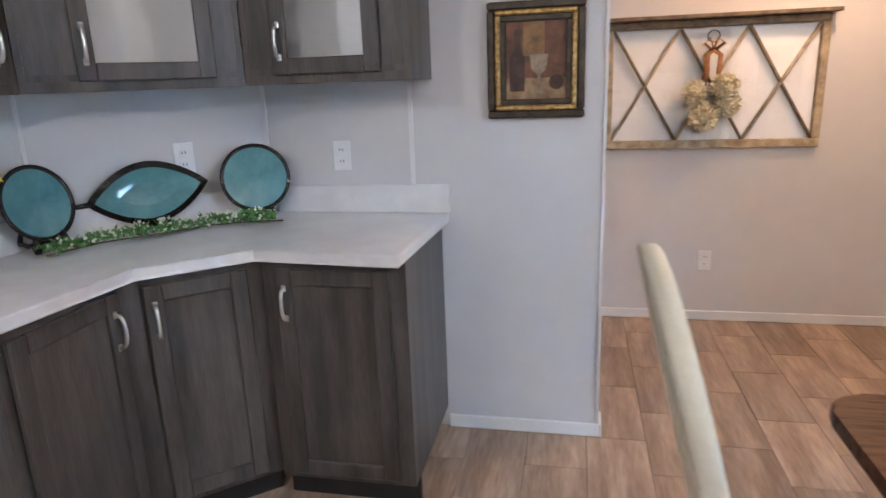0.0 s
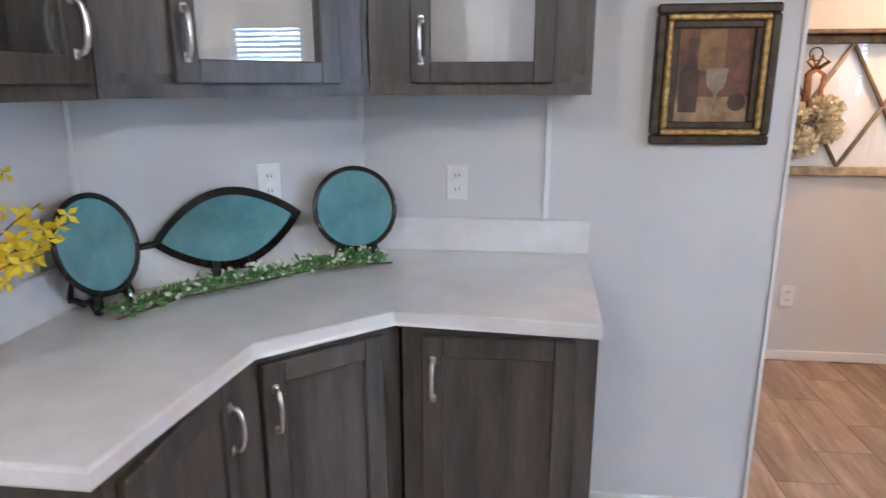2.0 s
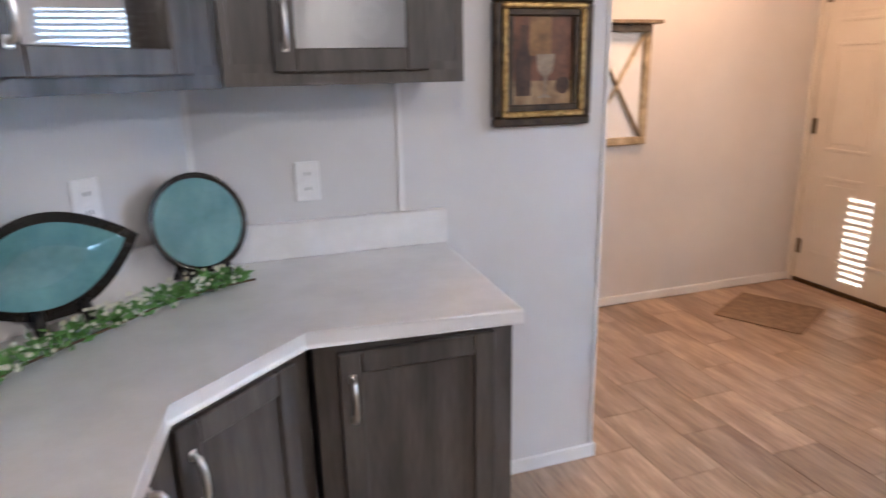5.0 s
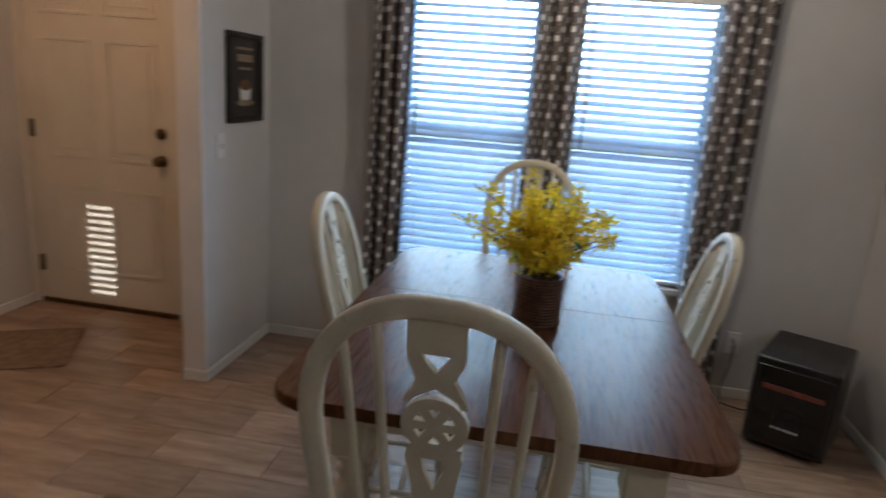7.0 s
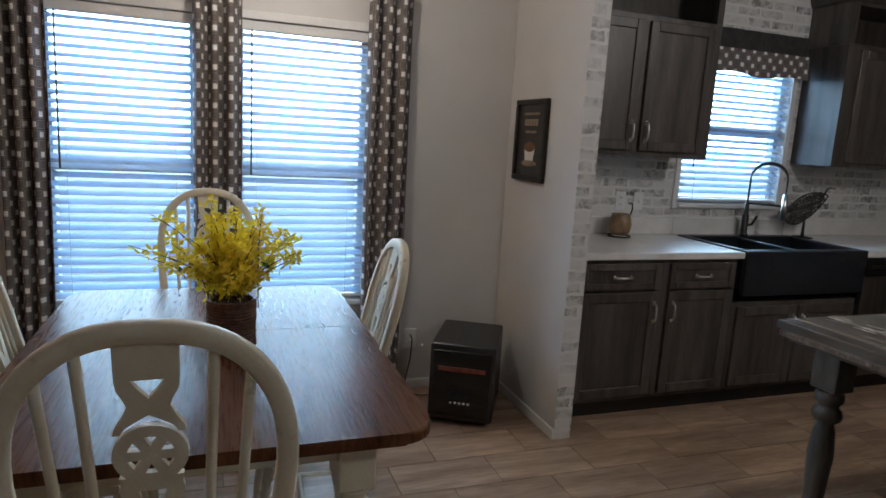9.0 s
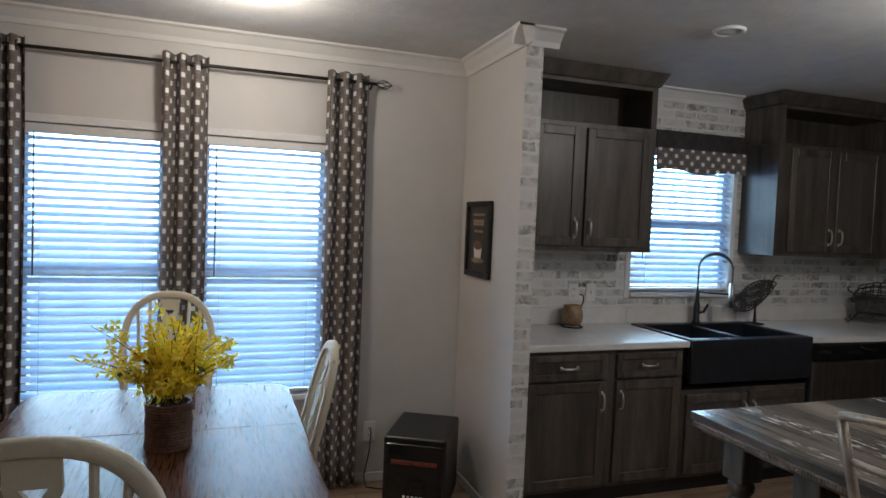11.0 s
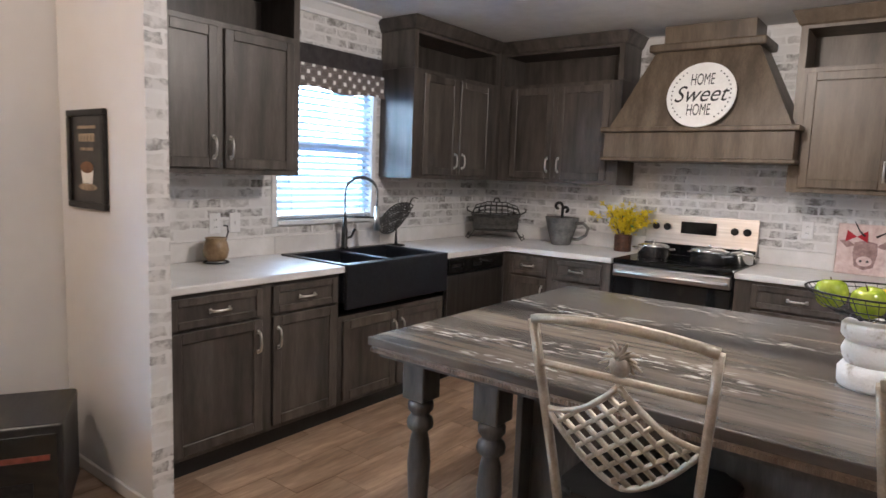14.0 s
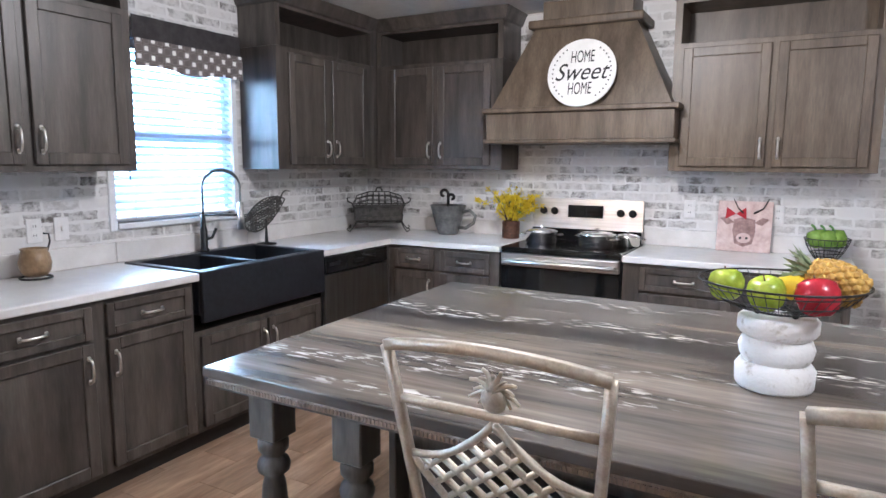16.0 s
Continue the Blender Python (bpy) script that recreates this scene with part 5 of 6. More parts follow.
def curtain(y0, y1, z0, z1, folds, name="curtain", label="grommet curtain in taupe with white square pattern"):
    bm = bmesh.new()
    uv = bm.loops.layers.uv.new("uv")
    nu, nv = folds * 12, 22
    amp = 0.034
    grid, us = [], []
    for j in range(nv + 1):
        v = j / nv
        z = z1 + (z0 - z1) * v
        row, u, prev = [], 0.0, None
        for i in range(nu + 1):
            s = i / nu
            sh = 1 - 0.10 * v * (0.5 + 0.5 * math.sin(3 + v * 4))
            y = (y0 + y1) / 2 + (s - 0.5) * (y1 - y0) * sh
            x = 2.425 + amp * math.sin(s * folds * 2 * math.pi + 0.5 * math.sin(v * 5)) * (1 - 0.15 * math.sin(v * 7 + s * 5)) + 0.006 * math.sin(9 * v + 11 * s)
            p = Vector((x, y, z))
            if prev is not None and j == 0:
                u += (Vector((p.x, p.y, 0)) - Vector((prev.x, prev.y, 0))).length
                us.append(u)
            elif prev is None and j == 0:
                us.append(0.0)
            prev = p
            row.append(bm.verts.new(p))
        grid.append(row)
    for j in range(nv):
        for i in range(nu):
            f = bm.faces.new((grid[j][i], grid[j][i + 1], grid[j + 1][i + 1], grid[j + 1][i]))
            f.smooth = True
            for lp, (a, b) in zip(f.loops, ((i, j), (i + 1, j), (i + 1, j + 1), (i, j + 1))):
                lp[uv].uv = (us[a], (z1 - z0) * b / nv)
    t = thing(name, pose(0, 0, 0), label, "curtain", "dining curtains")
    ob = part("cloth", bm, cloth, t)
    so = ob.modifiers.new("thick", "SOLIDIFY")
    so.thickness = 0.003
    for k in range(folds):
        yy = y0 + (y1 - y0) * (k + 0.5) / folds
        part("grommet", tube(bmesh.new(), [(2.425 + 0.022 * math.cos(a), yy, z1 - 0.045 + 0.022 * math.sin(a)) for a in [6.2832 * i / 14 for i in range(14)]], 0.004, 5, closed=True), iron, t)
    return t


curtain(0.105, 0.335, 0.02, 2.345, 3)
curtain(0.945, 1.165, 0.02, 2.345, 3)
curtain(1.765, 1.955, 0.02, 2.345, 3)
rod = thing("curtain_rod", pose(2.425, 0, 2.30), "black metal curtain rod with cage finials", "curtain rod")
part("rod", tube(bmesh.new(), [(0, 0.07, 0), (0, 2.06, 0)], 0.009, 10), iron, rod)
for y, s in ((0.07, -1), (2.06, 1)):
    bm = bmesh.new()
    for k in range(5):
        tube(bm, [(0.024 * math.sin(math.pi * i / 10) * math.cos(k * 1.2566 + i * 0.16), y + s * 0.095 * i / 10, 0.024 * math.sin(math.pi * i / 10) * math.sin(k * 1.2566 + i * 0.16)) for i in range(11)], 0.0026, 5)
    part("finial", bm, iron, rod, "twisted wire cage finial")
for y in (0.09, 1.075, 2.04):
    part("bracket", tube(bmesh.new(), [(0.074, y, -0.02), (0.03, y, -0.02), (0.0, y, -0.006)], 0.006, 6), iron, rod)

# kitchen valance
vl = thing("window_valance", pose(2.44, 0, 0), "charcoal valance with white-square patterned band", "valance")
for z0, z1, mt in ((1.945, 2.095, cloth), (2.0955, 2.215, shade_dark)):
    bm = bmesh.new()
    uv = bm.loops.layers.uv.new("uv")
    n = 30
    for a, b in zip(range(n), range(1, n + 1)):
        ps = []
        for i, z in ((a, z0), (b, z0), (b, z1), (a, z1)):
            y = -1.845 - 0.75 * i / n
            dz = 0.012 * math.sin(i / n * math.pi * 3) if z == 1.945 else 0
            ps.append((0.03 - (0.02 if mt is shade_dark else 0.035) - 0.008 * math.sin(i * 0.9) * (2.1 - z) * 4, y, z + dz))
        f = bm.faces.new([bm.verts.new(p) for p in ps])
        for lp, p in zip(f.loops, ps):
            lp[uv].uv = (-p[1], p[2])
    bmesh.ops.remove_doubles(bm, verts=bm.verts, dist=0.0005)
    ob = part("band" if mt is cloth else "heading", bm, mt, vl)
    so = ob.modifiers.new("thick", "SOLIDIFY")
    so.thickness = 0.004

# ---- heater ----
ht = thing("space_heater", pose(2.155, -0.205, 0, 0, 0, -119), "black cabinet infrared space heater with cord", "heater")
part("cabinet", B(-0.165, 0.165, -0.235, 0.20, 0.03, 0.435, bev=0.014, seg=3), heater_m, ht)
part("front_panel", B(-0.145, 0.145, -0.2410, -0.2355, 0.06, 0.40, bev=0.003), black_glass, ht, "glossy black front")
part("grille", B(-0.12, 0.12, -0.2455, -0.2415, 0.295, 0.318, bev=0.001), red_glow, ht, "dull red slot grille")
for k in range(5):
    part("button", B(-0.052 + 0.022 * k, -0.040 + 0.022 * k, -0.2445, -0.2415, 0.125, 0.135, bev=0.001), sign_white, ht, "small white button mark")
part("display", B(-0.06, 0.06, -0.2435, -0.2415, 0.15, 0.21), iron, ht)
for x in (-0.13, 0.13):
    for y in (-0.1, 0.1):
        part("caster", lathe(bmesh.new(), [(0.012, 0.0), (0.02, 0.006), (0.02, 0.024), (0.012, 0.0295)], 12), iron, ht, m=pose(x, y, 0))
cord = [(2.485, 0.02, 0.32), (2.45, 0.02, 0.31), (2.44, 0.03, 0.2), (2.43, 0.06, 0.06), (2.40, 0.05, 0.008), (2.36, -0.03, 0.006), (2.33, -0.06, 0.02), (2.33, -0.09, 0.05)]
solo("power_cord", tube(bmesh.new(), cord, 0.004, 6), iron, "black power cord from heater to outlet", "cord")

# ---- dining table and chairs ----
tb = thing("dining_table", pose(1.196, 1.083, 0), "farmhouse table with brown oak top and cream base", "table")


def board_top(bm, x0, x1, y0, y1, r, z0, z1):
    plate(bm, rrect(x0, x1, y0, y1, r, 6), z0, z1, axis="z")
    ed = [e for e in bm.edges if abs(e.verts[0].co.z - e.verts[1].co.z) < 1e-6]
    bmesh.ops.bevel(bm, geom=ed, offset=0.010, segments=3, affect="EDGES", profile=0.6)
    return bm


part("tabletop", board_top(bmesh.new(), -0.734, 0.734, -0.522, 0.522, 0.085, 0.728, 0.760), table_wood, tb, "glossy brown oak grain top")
part("leaf_seam", B(-0.002, 0.002, -0.519, 0.519, 0.7602, 0.7608), twig, tb, m=pose(0.12, 0, 0))
part("apron", ring_frame(bmesh.new(), 0.60, 0.37, 0.025, 0, 0.09, 0.003), cream, tb, "distressed cream apron", pose(0, 0, 0.727, -90, 0, 0) @ pose(0, 0, 0))
lg = [(0.028, 0.0), (0.034, 0.02), (0.030, 0.05), (0.024, 0.10), (0.036, 0.20), (0.046, 0.32), (0.050, 0.40), (0.040, 0.47), (0.030, 0.49), (0.044, 0.505), (0.030, 0.525), (0.046, 0.55), (0.046, 0.56)]
for x in (-0.58, 0.58):
    for y in (-0.35, 0.35):
        l = part("leg", lathe(bmesh.new(), lg, 18), cream, tb, m=pose(x, y, 0))
        part("leg_block", B(-0.047, 0.047, -0.047, 0.047, 0.5605, 0.727, bev=0.004), cream, l)

chair = thing("dining_chair", pose(0, 0, 0), "distressed cream bow-back chair with wheel-pattern splat", "chair", "chairs round the table")
# the chair faces its own +y; the back stands at -y
seat_out = [(0.20 * math.cos(a) * (1.05 if math.sin(a) > 0 else 1.0), 0.19 * math.sin(a) + 0.01) for a in [6.2832 * i / 36 for i in range(36)]]
seat_out = [(math.copysign(abs(x / 0.21) ** 0.7 * 0.215, x), math.copysign(abs(y / 0.2) ** 0.75 * 0.205, y)) for x, y in seat_out]
bm = plate(bmesh.new(), seat_out, 0.425, 0.462, axis="z")
bmesh.ops.bevel(bm, geom=[e for e in bm.edges if abs(e.verts[0].co.z - e.verts[1].co.z) < 1e-6], offset=0.010, segments=2, affect="EDGES", profile=0.5)
part("seat", bm, cream, chair)
LEAN = 0.24


def back_pt(x, z):
    return (x, -0.165 - LEAN * (z - 0.46), z)


bow = []
for i in range(25):
    a = math.pi * i / 24
    c, s_ = math.cos(a), math.sin(a)
    bow.append((0.205 * math.copysign(abs(c) ** 0.85, c), 0.905 + 0.25 * s_ ** 0.85))
bow = [(0.165, 0.46), (0.183, 0.60), (0.197, 0.76)] + bow + [(-0.197, 0.76), (-0.183, 0.60), (-0.165, 0.46)]
bmb = bmesh.new()
rows = []
for i, (x, z) in enumerate(bow):
    x0, z0 = bow[max(i - 1, 0)]
    x1, z1 = bow[min(i + 1, len(bow) - 1)]
    d = Vector((x1 - x0, z1 - z0)).normalized()
    n = Vector((d.y, -d.x))
    ring = []
    for u, v in ((-0.017, -0.011), (-0.013, -0.015), (0.013, -0.015), (0.017, -0.011), (0.017, 0.011), (0.013, 0.015), (-0.013, 0.015), (-0.017, 0.011)):
        px, py, pz = back_pt(x + n.x * u, z + n.y * u)
        ring.append(bmb.verts.new((px, py + v, pz)))
    rows.append(ring)
for a, b in zip(rows, rows[1:]):
    for j in range(8):
        bmb.faces.new((a[j], a[(j + 1) % 8], b[(j + 1) % 8], b[j])).smooth = True
bmb.faces.new(rows[0]), bmb.faces.new(rows[-1])
part("bow", bmb, cream, chair, "arched bow back")
for x in (-0.145, -0.092, 0.092, 0.145):
    top = 0.905 + 0.25 * (1 - (abs(x) / 0.205) ** (2 / 0.85)) ** 0.45 - 0.01
    pts = [back_pt(x * (0.80 + 0.2 * k / 6), 0.462 + (top - 0.462) * k / 6) for k in range(7)]
    part("spindle", tube(bmesh.new(), pts, 0.0085, 8), cream, chair)
bs = bmesh.new()


def splat_piece(outline):
    plate(bs, outline, -0.007, 0.007)


def splat_strip(rows):
    """Both halves of a symmetrical board, from the pierced middle to the outline: (height, half width, half opening)."""
    for (z0, w0, h0), (z1, w1, h1) in zip(rows, rows[1:]):
        for s_ in (-1, 1):
            splat_piece([(s_ * h0, z0), (s_ * w0, z0), (s_ * w1, z1), (s_ * h1 + s_ * 1e-5, z1)])


splat_strip([(1.142, 0.044, 0.0001), (1.078, 0.044, 0.0001)])
splat_strip([(1.078, 0.044, 0.023), (1.062, 0.042, 0.013), (1.046, 0.034, 0.0001), (1.034, 0.030, 0.0001), (1.018, 0.036, 0.0001), (1.006, 0.043, 0.020), (0.997, 0.048, 0.034), (0.985, 0.051, 0.040)])
hub = 0.945
outer, inner = circle(0, hub, 0.054, 24), circle(0, hub, 0.034, 24)
for i in range(24):
    j = (i + 1) % 24
    splat_piece([outer[i], outer[j], inner[j], inner[i]])
splat_piece(circle(0, hub, 0.016, 12))
for k in range(6):
    a = k * math.pi / 3
    d, n = (math.cos(a), math.sin(a)), (-math.sin(a), math.cos(a))
    splat_piece([(d[0] * r + n[0] * w, hub + d[1] * r + n[1] * w) for r, w in ((0.014, -0.008), (0.036, -0.009), (0.036, 0.009), (0.014, 0.008))])
splat_strip([(0.905, 0.046, 0.030), (0.892, 0.044, 0.0001), (0.878, 0.047, 0.0001)])
splat_strip([(0.878, 0.047, 0.020), (0.85, 0.042, 0.016), (0.81, 0.036, 0.0001), (0.72, 0.029, 0.0001), (0.60, 0.027, 0.0001), (0.52, 0.033, 0.0001), (0.462, 0.038, 0.0001)])
bmesh.ops.remove_doubles(bs, verts=bs.verts, dist=0.0004)
for v in bs.verts:
    v.co.y += -0.165 - LEAN * (v.co.z - 0.46)
part("splat", bs, cream, chair, "pierced wheel-pattern splat")
cl = [(0.012, 0.0), (0.016, 0.03), (0.014, 0.08), (0.021, 0.16), (0.023, 0.22), (0.015, 0.27), (0.021, 0.285), (0.015, 0.30), (0.019, 0.36), (0.016, 0.43)]
for sx in (-1, 1):
    for sy in (-1, 1):
        bm = lathe(bmesh.new(), cl, 12)
        for v in bm.verts:
            k = 1 - v.co.z / 0.43
            v.co.x += sx * (0.125 + 0.05 * k)
            v.co.y += sy * (0.115 + 0.055 * k)
        part("leg", bm, cream, chair)
    part("stretcher", tube(bmesh.new(), [(sx * 0.155, -0.15, 0.17), (sx * 0.155, 0, 0.172), (sx * 0.155, 0.15, 0.17)], 0.010, 8), cream, chair)
part("stretcher", tube(bmesh.new(), [(-0.15, 0, 0.172), (0.15, 0, 0.172)], 0.010, 8), cream, chair)
chair.matrix_basis = pose(0.405, 1.157, 0, 0, 0, -90)
copy_thing(chair, pose(1.985, 1.10, 0, 0, 0, 90)).scale = (0.98, 0.98, 0.98)
copy_thing(chair, pose(1.17, 1.40, 0, 0, 0, 184)).scale = (0.945, 0.945, 0.94)
copy_thing(chair, pose(1.24, 0.782, 0, 0, 0, -3)).scale = (0.945, 0.945, 0.93)

# ---- island ----
isl = thing("kitchen_island", pose(0, 0, 0), "grey wood kitchen island with streaked laminate top", "island")
IX0, IX1, IY0, IY1 = -1.38, 0.76, -2.25, -0.775
bm = bmesh.new()
box(bm, IX0, IX1, IY0, IY1, 0.862, 0.892, 0.004, 2)
part("top", bm, island_top_m, isl, "grey-brown streaked glossy laminate")
part("edge_moulding", B(IX0 + 0.008, IX1 - 0.008, IY0 + 0.008, IY1 - 0.008, 0.836, 0.8615, bev=0.007, seg=2), edge_m, isl, "tan moulded edge")
bm = bmesh.new()
nrope = 190
for i in range(nrope):
    x = IX1 - 0.01 - i * (IX1 - IX0 - 0.02) / nrope
    box(bm, x - 0.008, x - 0.001, IY1 - 0.009, IY1 - 0.003, 0.842, 0.854)
part("rope_carving", bm, edge_m, isl, "carved rope edge", kind="stuff")
part("under_board", B(IX0 + 0.03, IX1 - 0.03, IY0 + 0.03, IY1 - 0.03, 0.822, 0.8355), island_wood, isl)
part("cabinet_body", B(-1.20, 0.30, -2.12, -1.12, 0.10, 0.8215, bev=0.004), island_wood, isl)
part("toe_kick", B(-1.16, 0.26, -2.08, -1.16, 0, 0.0995), black, isl)
part("end_panel", B(0.3005, 0.325, -2.13, -1.05, 0.0, 0.8215, bev=0.003), island_wood, isl)
tl = [(0.0276, 0.0), (0.0368, 0.0159), (0.0368, 0.0531), (0.0258, 0.069), (0.0331, 0.0955), (0.0239, 0.1273), (0.0285, 0.2334), (0.035, 0.3608), (0.0405, 0.4669), (0.0331, 0.5518), (0.0258, 0.5783), (0.0442, 0.5942), (0.0469, 0.6101), (0.0423, 0.626), (0.0313, 0.6366), (0.0313, 0.643), (0.0432, 0.6579), (0.0442, 0.6791), (0.0331, 0.695)]
for x, y in ((0.59, -0.865), (0.30, -0.865), (-1.15, -0.87), (0.66, -2.12)):
    l = part("leg", lathe(bmesh.new(), tl, 20), island_wood, isl, "turned grey wood leg", pose(x, y, 0))
    part("leg_block", B(-0.046, 0.046, -0.046, 0.046, 0.6955, 0.8215, bev=0.004), island_wood, l)

# metal stools
stool = thing("bar_stool", pose(0, 0, 0), "champagne metal stool with lattice back and cast pineapple", "stool", "stools at the island")
# faces +y; the back is at -y and leans
def sp(x, z):
    return (x, -0.20 - 0.20 * max(0, z - 0.62), z)


for s in (-1, 1):
    part("back_post", tube(bmesh.new(), [sp(s * (0.165 + 0.05 * k), 0.60 + 0.515 * k) for k in (0, 0.25, 0.5, 0.75, 1.0)], 0.013, 4), gold_metal, stool)
part("top_rail", tube(bmesh.new(), [(x, y - 0.02 * (1 - (x / 0.215) ** 2), z + 0.022 * (1 - (x / 0.215) ** 2)) for x, y, z in [sp(-0.215 + 0.43 * k / 12, 1.115) for k in range(13)]], 0.014, 4), gold_metal, stool)
part("second_rail", tube(bmesh.new(), [sp(-0.195 + 0.39 * k / 8, 1.005) for k in range(9)], 0.010, 4), gold_metal, stool)
left = [sp(-0.19 + 0.19 * k / 8, 0.885 + 0.105 * (k / 8) ** 2.2) for k in range(9)]
right = [(-x, y, z) for x, y, z in left]
low_l = [sp(-0.19 + 0.19 * k / 8, 0.885 - 0.16 * (1 - (1 - k / 8) ** 1.6)) for k in range(9)]
low_r = [(-x, y, z) for x, y, z in low_l]
for pts in (left, right, low_l, low_r):
    part("curved_bar", tube(bmesh.new(), pts, 0.008, 6), gold_metal, stool)


def hi(x):
    return 0.885 + 0.105 * (max(0, 0.19 - abs(x)) / 0.19) ** 2.2


def lo(x):
    k = max(0, 0.19 - abs(x)) / 0.19
    return 0.885 - 0.16 * (1 - (1 - k) ** 1.6)


for sgn in (-1, 1):
    for c in range(-3, 4):
        pts = []
        for i in range(81):
            x = -0.19 + 0.38 * i / 80
            z = 0.845 + sgn * x * 0.8 + c * 0.046
            if lo(x) + 0.002 < z < hi(x) - 0.002:
                pts.append(sp(x, z))
        if len(pts) > 2:
            part("lattice_bar", tube(bmesh.new(), [pts[0], pts[len(pts) // 2], pts[-1]], 0.0075, 4, flat=0.45), gold_metal, stool)
bm = bmesh.new()
# fruit below, curling leaves fanned above and to the sides, cast as one
hz = 1.050
lathe(bm, [(0.006, 0.0), (0.020, 0.010), (0.026, 0.026), (0.022, 0.042), (0.008, 0.052)], 10, 0.0, 0.0)
for v in bm.verts:
    v.co.y = v.co.y * 0.6 - 0.20 - 0.20 * (v.co.z + 1.008 - 0.62) + 0.006
    v.co.z += 1.008
for i in range(13):
    an = radians(-35 + 250 * i / 12)
    ln_ = 0.040 + 0.012 * (i % 2)
    pts = []
    for k in range(5):
        q = k / 4
        x, z = ln_ * q * math.cos(an), hz + 0.006 + ln_ * q * math.sin(an) - 0.010 * q * q
        pts.append((x, -0.20 - 0.20 * (z - 0.62) + 0.014 * math.sin(q * 2.6), z))
    tube(bm, pts, 0.0075, 6, flat=0.6, taper=0.45)
part("pineapple_ornament", bm, gold_metal, stool, "cast pineapple ornament")
bm = plate(bmesh.new(), rrect(-0.20, 0.20, -0.19, 0.20, 0.06, 5), 0.605, 0.655, axis="z")
bmesh.ops.bevel(bm, geom=[e for e in bm.edges if abs(e.verts[0].co.z - e.verts[1].co.z) < 1e-6], offset=0.016, segments=3, affect="EDGES", profile=0.5)
part("seat_cushion", bm, dark_seat, stool, "dark padded cushion")
part("seat_frame", B(-0.18, 0.18, -0.195, 0.18, 0.585, 0.6045, bev=0.005), gold_metal, stool)
for sx in (-1, 1):
    for sy in (-1, 1):
        part("leg", tube(bmesh.new(), [(sx * 0.165, sy * 0.17, 0.59), (sx * 0.20, sy * 0.20, 0.0)], 0.013, 6), gold_metal, stool)
part("foot_ring", tube(bmesh.new(), [(x, y, 0.2) for x, y in rrect(-0.188, 0.188, -0.19, 0.19, 0.02, 2)], 0.009, 6, closed=True), gold_metal, stool)
stool.matrix_basis = pose(-0.20, -0.88, 0, 0, 0, 180)
copy_thing(stool, pose(-0.90, -0.88, 0, 0, 0, 180))

# fruit stand on the island
fs = thing("pedestal", pose(-0.635, -1.40, 0.8925), "whitewashed turned plaster pedestal", "pedestal")
part("base_ring", lathe(bmesh.new(), [(0.088, 0.0), (0.093, 0.008), (0.095, 0.05), (0.084, 0.066), (0.078, 0.069)], 36), chalk, fs)
part("middle_ring", lathe(bmesh.new(), [(0.078, 0.0692), (0.086, 0.085), (0.090, 0.105), (0.082, 0.127), (0.076, 0.131)], 36), chalk, fs)
part("top_ring", lathe(bmesh.new(), [(0.076, 0.1312), (0.088, 0.14), (0.095, 0.15), (0.095, 0.178), (0.088, 0.186)], 36), chalk, fs)
fb = thing("wire_bowl", pose(-0.635, -1.40, 1.0785), "black wire fruit bowl on pedestal", "bowl")
for r, z in ((0.075, 0.014), (0.12, 0.026), (0.155, 0.046), (0.185, 0.075), (0.195, 0.088)):
    part("ring", tube(bmesh.new(), [(r * math.cos(a), r * math.sin(a), z) for a in [6.2832 * i / 40 for i in range(40)]], 0.0017 if r < 0.19 else 0.003, 5, closed=True), iron, fb)
bm = bmesh.new()
for k in range(40):
    a = 6.2832 * k / 40
    tube(bm, [(r * math.cos(a), r * math.sin(a), z) for r, z in ((0.02, 0.012), (0.075, 0.014), (0.12, 0.026), (0.155, 0.046), (0.195, 0.088))], 0.0011, 4)
part("wire_mesh", bm, iron, fb, kind="stuff")
for k in range(3):
    a = 2.1 * k + 0.3
    bm = bmesh.new()
    bmesh.ops.create_icosphere(bm, subdivisions=2, radius=0.0085, matrix=Matrix.Translation((0.05 * math.cos(a), 0.05 * math.sin(a), 0.009)))
    part("ball_foot", bm, iron, fb)


def apple(m, r, mt, label):
    t = thing("apple", m, label, "fruit", "fruit in the wire bowl")
    prof = [(0.06, -0.86), (0.45, -0.90), (0.80, -0.62), (0.98, -0.1), (1.0, 0.25), (0.85, 0.68), (0.55, 0.88), (0.25, 0.82), (0.05, 0.68)]
    part("flesh", lathe(bmesh.new(), [(a * r, b * r) for a, b in prof], 20), mt, t)
    part("stalk", tube(bmesh.new(), [(0, 0, r * 0.68), (0.003, 0, r * 1.1)], 0.002, 5), twig, t)


apple(pose(-0.510, -1.375, 1.150, 10, 5, 0), 0.044, apple_g, "green apple in wire bowl")
apple(pose(-0.605, -1.335, 1.143, -12, 8, 0), 0.045, apple_g, "green apple in wire bowl")
apple(pose(-0.715, -1.330, 1.145, 15, 10, 0), 0.050, apple_r, "red apple in wire bowl")
ln = bmesh.new()
lathe(ln, [(0.004, -0.055), (0.020, -0.042), (0.034, 0.0), (0.020, 0.042), (0.004, 0.055)], 14)
solo("lemon", ln, petal_y, "yellow lemon in wire bowl", "fruit", pose(-0.665, -1.415, 1.150, 0, 80, 30), "fruit in the wire bowl")
pa = thing("pineapple", pose(-0.755, -1.425, 1.172, 0, -112, -8), "small pineapple lying in wire bowl", "fruit", "fruit in the wire bowl")
bm = bmesh.new()
